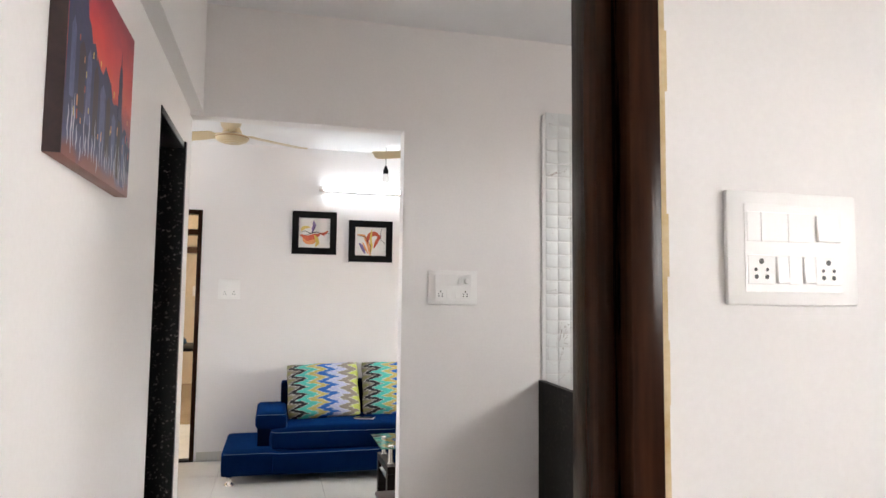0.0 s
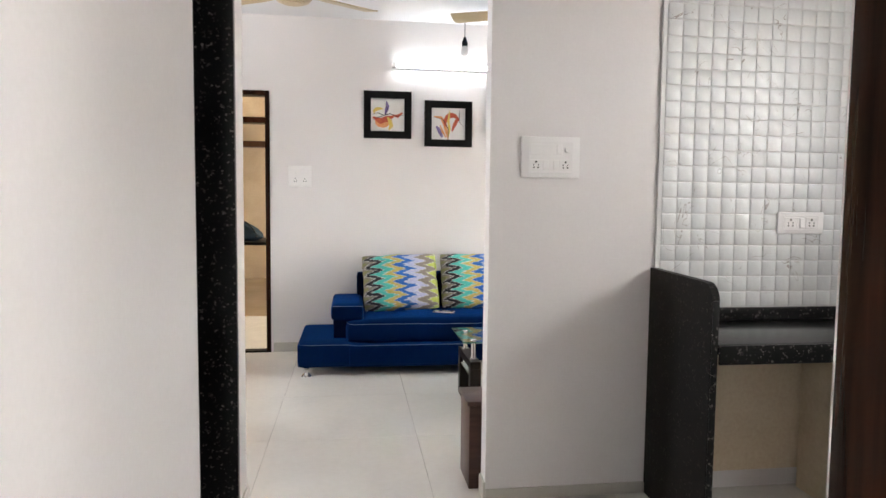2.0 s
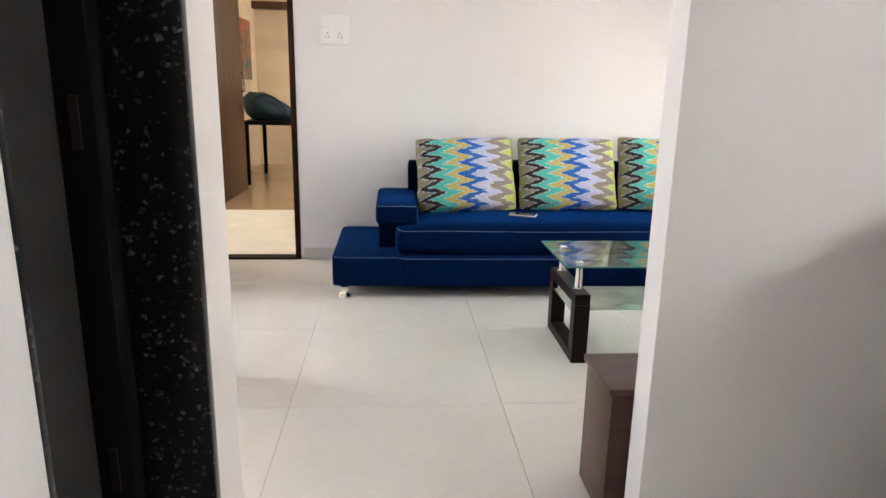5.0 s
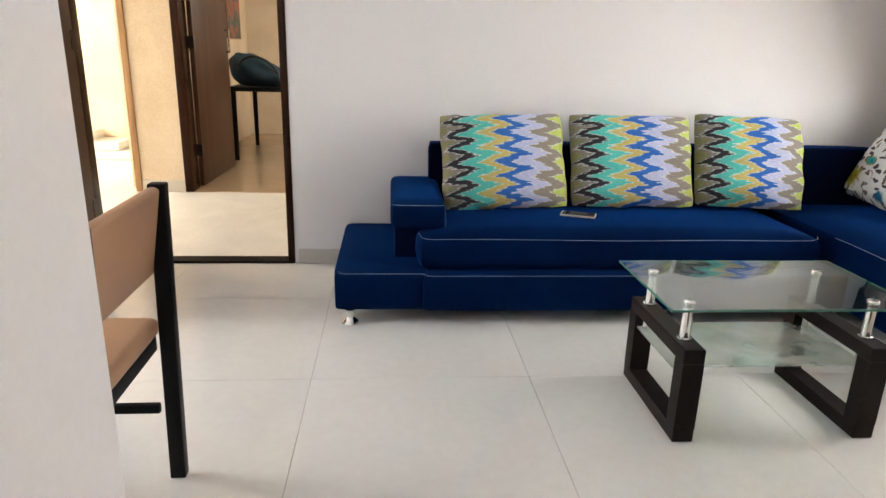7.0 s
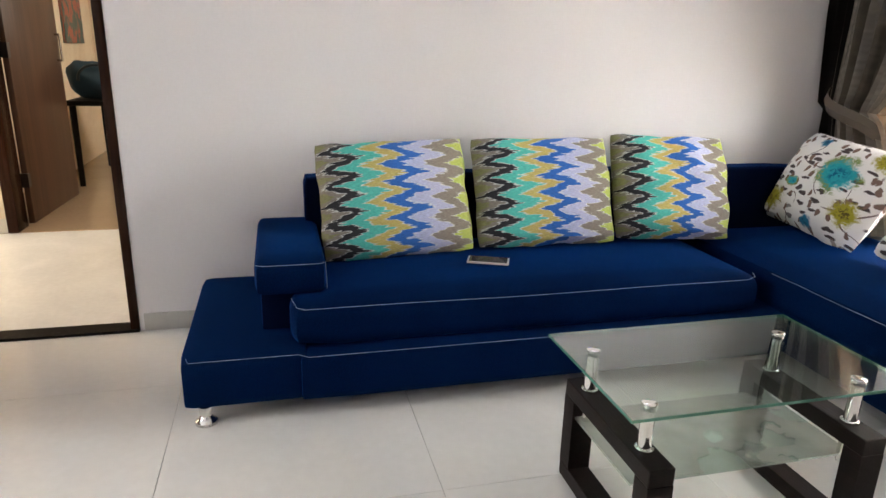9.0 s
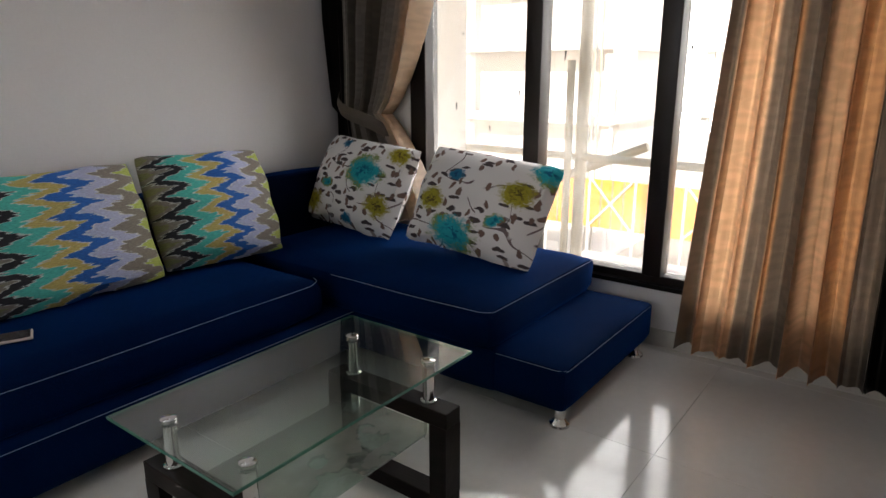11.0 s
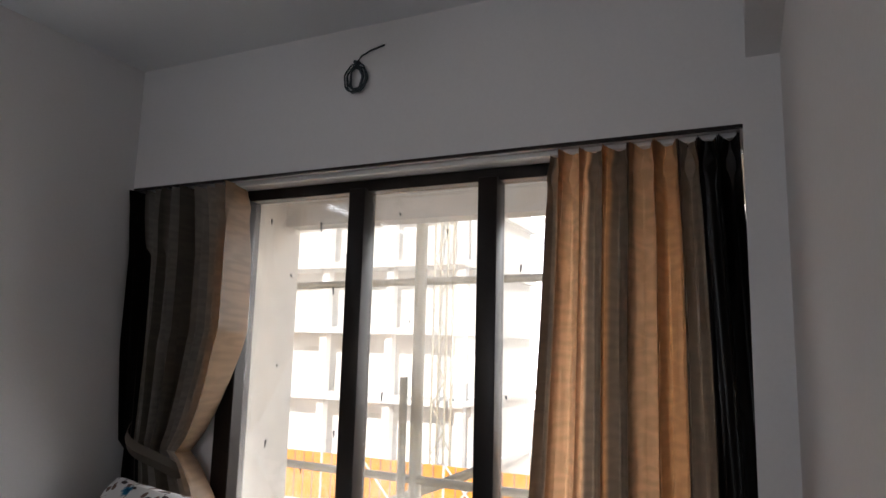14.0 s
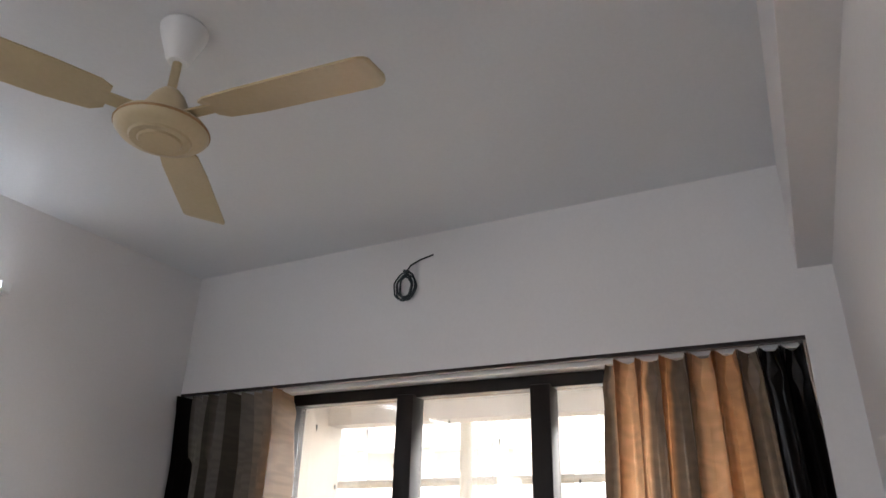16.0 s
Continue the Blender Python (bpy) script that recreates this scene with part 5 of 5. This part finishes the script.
ob = new("cloth", curtain("cloth", "satin_left", 2.09, 0.40, 9, hang_left, 4))
ob.parent = lc
bm = bmesh.new()
prev = None
for k in range(25):
    a = 2 * math.pi * k / 24
    y, x = -0.20 + 0.155 * math.cos(a), 3.215 + 0.075 * math.sin(a)
    z = 1.0 - 0.16 * (0.5 - 0.5 * math.cos(a)) + 0.02 * math.sin(2 * a)
    cur = (bm.verts.new((x, y, z - 0.035)), bm.verts.new((x + 0.012 * math.sin(a), y + 0.012 * math.cos(a), z)), bm.verts.new((x, y, z + 0.035)))
    if prev:
        bm.faces.new((prev[0], cur[0], cur[1], prev[1]))
        bm.faces.new((prev[1], cur[1], cur[2], prev[2]))
    prev = cur
part("tieback", bm, M["satin"], lc, "satin tieback", smooth=True)
track = thing("curtain_track", (3.225, -1.31, 2.10), "white curtain track under the lintel", "curtain rail")
block("rail", M["plastic"], track, -0.014, 0.014, -1.29, 1.29, -0.008, 0.009, r=0.002)
structure("trim_lintel", M["alu"], [(3.1385, 3.150, -2.62, -0.002, 2.098, 2.1095)], "dark edge strip under the lintel")


# ---- the flat across the lobby ----
desk = thing("desk", (-0.62, 3.75, 0), "black table in the flat across the lobby", "table")
block("tabletop", M["black"], desk, -0.42, 0.55, -0.62, 0.5, 0.66, 0.70, r=0.004)
for x in (-0.38, 0.5):
    for y in (-0.56, 0.45):
        bar("leg", M["black"], desk, (x, y, 0), (x, y, 0.66), 0.022, 0.026)


def backpack(at):
    bag = thing("backpack", at, "dark teal backpack slumped on the table", "bag", rz=8)
    bm = bmesh.new()
    bmesh.ops.create_icosphere(bm, subdivisions=4, radius=1.0)
    for v in bm.verts:
        p = v.co.copy()
        k = noise.noise(p * 1.6) * 0.18 + noise.noise(p * 4) * 0.05
        p *= 1 + k
        tall = 1.25 - 0.42 * (p.x + 1)
        v.co = Vector((p.x * 0.29, p.y * 0.16, (max(-0.8, p.z) + 0.81) * 0.175 * max(0.35, tall)))
    part("body", bm, M["bag"], bag, smooth=True)
    bm = bmesh.new()
    last = None
    for k in range(14):
        a = math.pi * k / 13
        q = Vector((-0.02 + 0.19 * math.cos(a), -0.13, 0.10 - 0.05 * math.cos(a) + 0.17 * math.sin(a)))
        if last:
            rod(bm, last, q, 0.012, seg=8)
        last = q
    part("strap", bm, M["cable"], bag, smooth=True)
    return bag


backpack((-0.77, 3.45, 0.70))
far = thing("wooden_chair", (0.12, 3.6, 0), "reddish wooden chair at the far table", "chair")
for x in (-0.19, 0.19):
    for y in (-0.19, 0.19):
        block("leg", M["chair_wood"], far, x - 0.018, x + 0.018, y - 0.018, y + 0.018, 0, 0.43 if x < 0 else 0.82)
block("seat", M["chair_wood"], far, -0.21, 0.21, -0.21, 0.21, 0.43, 0.46, r=0.006)
block("backrest", M["chair_wood"], far, 0.172, 0.208, -0.172, 0.172, 0.62, 0.8, r=0.005)
art = thing("canvas_painting", (-1.26, 4.45, 1.50), "dark teal painting on the cream wall of the flat", "painting")
block("canvas", M["dark_canvas"], art, 0, 0.03, -0.3, 0.3, -0.36, 0.36)
switchboard((-0.55, 5.2, 1.45), 0.22, 0.16, [[("rocker", 1)] * 4], "small cream switchboard in the flat")
structure("beam_flat", M["leaf_wood"], [(-1.26, 1.4, 5.05, 5.2, 2.05, 2.14)], "dark wooden shelf beam across the flat")
# steps of the stair
stair = thing("stair", (-2.7, 3.0, 0), "cream stone steps at the stair landing", "stair")
for k in range(3):
    block("step", M["marble"], stair, -0.5 - 0.28 * k, 0.9 - 0.28 * k, 0.1, 0.49, 0.0 + 0.085 * k, 0.08 + 0.085 * k, r=0.006)

# ---- outside the window ----
structure("balcony_wall", M["dusty_render"], [(3.48, 4.29, -0.10, 0.10, -1.0, 2.6)], "dusty cream rendered wall beside the window outside")
# unseen wall added on the south side to cut slanting light onto the north wall
structure("balcony_wall_south", M["dusty_render"], [(3.48, 4.29, -2.95, -2.75, -1.0, 2.62)], "dusty cream rendered wall beside the window outside")
structure("balcony_soffit", M["dusty_render"], [(3.48, 4.29, -2.9, 0.10, 2.62, 2.8), (4.15, 4.29, -2.9, -0.10, 2.10, 2.62)], "cream soffit over the window outside")
structure("ground", M["ground"], [(-400, 1500, -800, 800, -7.2, -7.0)], "dusty open ground outside")


def pole(a, b, r, label):
    p = thing("scaffold_pole", a, label, "scaffold pole", "scaffold poles")
    d = Vector(b) - Vector(a)
    bar("pole", M["bamboo"], p, (0, 0, 0), d, r, r * 0.9, 12)


POLE = "weathered bamboo scaffold pole outside the window"
pole((5.0, -0.60, -7.0), (5.02, -0.58, 6.0), 0.045, POLE)
pole((4.94, -0.54, -7.0), (4.94, -0.52, 1.2), 0.03, POLE)
pole((5.0, -4.0, 0.52), (5.0, 2.6, 0.56), 0.03, POLE)
pole((5.05, -4.0, 1.90), (5.05, 2.6, 1.80), 0.028, POLE)
pole((5.2, 1.2, -0.3), (5.2, -1.0, 0.62), 0.035, POLE)
pole((5.0, 2.5, -7.0), (5.0, 2.5, 6.0), 0.045, POLE)
pole((5.0, -3.4, -7.0), (5.0, -3.4, 6.0), 0.045, POLE)


def tower(at, w, d, floors, bays, label):
    """A concrete block under construction: slabs, columns and open bays."""
    b = thing("building", at, label, "building", "unfinished buildings")
    H = 3.0
    for k in range(floors + 1):
        block("floor_slab", M["concrete"], b, -0.6, d, -0.3, w + 0.3, k * H - 0.15, k * H + 0.12)
    block("wall", M["concrete"], b, 1.2, d - 0.2, 0, w, 0, floors * H)
    step = w / bays
    for k in range(bays + 1):
        block("column", M["concrete"], b, -0.2, 0.2, k * step - 0.18, k * step + 0.18, 0, floors * H)
    for f in range(floors):
        for k in range(bays):
            if (f + k) % 3:
                block("window", M["grey"], b, 1.15, 1.199, k * step + 0.9, k * step + 2.0, f * H + 0.9, f * H + 2.2)
            if (f * 5 + k) % 4 == 0:
                block("infill_wall", M["concrete"], b, 0.15, 0.3, k * step + 0.2, k * step + step * 0.6, f * H + 0.12, f * H + 1.1)


tower((27, 8.5, -7.0), 14, 10, 7, 4, "sunlit concrete building under construction")
tower((34, -4.5, -7.0), 11, 10, 8, 3, "tall pale concrete building with open floors")
tower((52, -22, -7.0), 14, 10, 6, 4, "far pale concrete building under construction")
fence = thing("site_barrier", (20, -12, -7.0), "orange painted site hoarding with dark posts", "barrier")
for k in range(22):
    block("panel", M["orange"], fence, 0, 0.04, k * 1.5, k * 1.5 + 1.47, 3.2, 4.75)
    block("post", M["grey"], fence, -0.06, -0.005, k * 1.5 - 0.03, k * 1.5 + 0.03, 0.0, 4.8)
for k in range(22):
    for q in (0.37, 0.74, 1.11):
        block("rib", M["rust_sheet"], fence, -0.03, -0.001, k * 1.5 + q - 0.02, k * 1.5 + q + 0.02, 3.2, 4.75)
for k in range(8, 14):
    bar("brace", M["grey"], fence, (-0.12, k * 1.5, 3.2), (-0.12, k * 1.5 + (1.4 if k % 2 else -1.4), 4.75), 0.035, seg=8)
mast = thing("hoist_mast", (25.6, 8.6, -7.0), "pale lattice hoist mast beside the unfinished building", "mast")
for x, y in ((0, 0), (0.6, 0), (0, 0.6), (0.6, 0.6)):
    bar("upright", M["bamboo"], mast, (x, y, 0), (x, y, 19.0), 0.05, seg=8)
for k in range(19):
    a, b = (0.0, 0.6) if k % 2 else (0.6, 0.0)
    bar("lattice", M["bamboo"], mast, (0, a, k), (0, b, k + 1), 0.03, seg=8)
shed = thing("shed", (15.5, 0, -7.0), "low site shed with rusty sheet walls", "shed")
block("wall", M["rust_sheet"], shed, 0, 3, 2.0, 5.2, 0, 2.6)
block("roof", M["concrete"], shed, -0.3, 3.3, 1.7, 5.5, 2.6, 2.75)
tarp = thing("shed", (15.0, -1.5, -7.0), "site shed covered with a blue tarpaulin", "shed")
block("wall", M["blue_sheet"], tarp, 0, 3, 0, 2.6, 0, 2.9)
block("roof", M["blue_sheet"], tarp, -0.2, 3.2, -0.2, 2.8, 2.9, 3.0)
# added glowing sheet: whitens the view and sends light in through the openings
backdrop = structure("backdrop", M["haze"], [(90, 90.2, -160, 200, -7, 90)], "glowing white sheet standing in for the bright far sky")
wire = thing("wall_cable", (2.62, DIV1, 0.50), "short brown cable end sticking out of the wall", "cable")
block("outlet", M["plastic"], wire, -0.03, 0.03, 0, 0.008, -0.10, -0.03, r=0.003)
bar("wire", M["raw_wood"], wire, (0.0, 0.008, -0.06), (0.03, 0.03, 0.03), 0.003)

# dark paint drips left on the panes
rng = random.Random(12)
drips = [(-0.62, 1.95), (-0.66, 0.95), (-0.70, 1.30), (-0.86, 0.86), (-0.98, 1.62), (-1.02, 1.02), (-1.04, 1.78), (-0.75, 1.70), (-1.30, 1.95), (-1.36, 1.50), (-1.52, 1.86), (-1.24, 1.18), (-1.78, 1.22), (-1.83, 1.7), (-0.90, 1.90), (-1.06, 0.9)]
for y, z in drips:
    h = rng.uniform(0.012, 0.045)
    bm = bmesh.new()
    rod(bm, (-0.003, y + 1.3, z - 0.25), (-0.003, y + 1.3 + rng.uniform(-0.004, 0.004), z - 0.25 + h), 0.0022, 0.004, 8)
    part("paint_drip", bm, M["hole"], window, "dark paint drip")


# swirls of wiped dust near the top of the first pane
for k in range(7):
    bm = bmesh.new()
    r = 0.07 + 0.012 * k
    pts = [(-0.80 + 1.3 + r * math.cos(radians(20 + 9 * q)), 1.62 + r * math.sin(radians(20 + 9 * q)) * 0.9) for q in range(8)]
    stroke(bm, pts, 0.0016)
    bm.transform(Matrix.Translation((-0.003, 0, 0)) @ Matrix.Rotation(math.pi / 2, 4, "Z"))
    part("dust_swirl", bm, M["grey_dust"], window, "grey swirl of wiped dust")


# ---- floor tiles ----
STEP, GX, GY = 0.762, 0.230, -2.044
bm = bmesh.new()
box(bm, 0.0008, STEP - 0.0008, 0.0008, STEP - 0.0008, -0.012, 0.0)
tile_mesh = mesh_of("tile", bm, M["tile"])
for i in range(-5, 5):
    for j in range(-9, 3):
        x, y = GX + i * STEP, GY + j * STEP
        x1, y1 = min(x + STEP, 3.59), min(y + STEP, -0.001)
        if x < -3.9 or y1 - y < 0.02:
            continue
        t = new("tile", tile_mesh)
        t.parent = floor
        t.location = (x, y, 0)
        t.scale = ((x1 - x) / STEP, (y1 - y) / STEP, 1)

# ---- kitchen wall tiles ----
backing = structure("wall_tiling", M["white_grout"], [(1.91, 3.40, DIV0 - 0.0118, DIV0 - 0.0005, 0.76, 2.3)], "small glossy white wall tiles")
structure("wall_plaster", M["cream"], [(1.91, 3.40, DIV0 - 0.0118, DIV0 - 0.0005, 0.08, 0.70)], "bare cream plaster under the kitchen slab")
TW, TH = 0.066, 0.066
bm = bmesh.new()
box(bm, 0.0015, TW - 0.0015, -0.015, -0.006, 0.0015, TH - 0.0015, r=0.004, seg=2)
wall_tile = mesh_of("tile", bm, M["mosaic"], True)
rng = random.Random(8)
count = 0
rest = bmesh.new()
for j in range(23):
    for i in range(22):
        x, z = 1.927 + i * TW, 0.80 + j * TH
        if x + TW > 3.40:
            continue
        if count < 300 and i < 14:
            t = new("tile", wall_tile)
            t.parent = backing
            t.location = (x, DIV0, z)
            t.rotation_euler = (radians(rng.uniform(-0.6, 0.6)), 0, radians(rng.uniform(-0.6, 0.6)))
            count += 1
        else:
            box(rest, x + 0.0012, x + TW - 0.0012, DIV0 - 0.014, DIV0 - 0.008, z + 0.0012, z + TH - 0.0012)
tagged(part("more_tiles", rest, M["mosaic"], backing), kind="stuff")
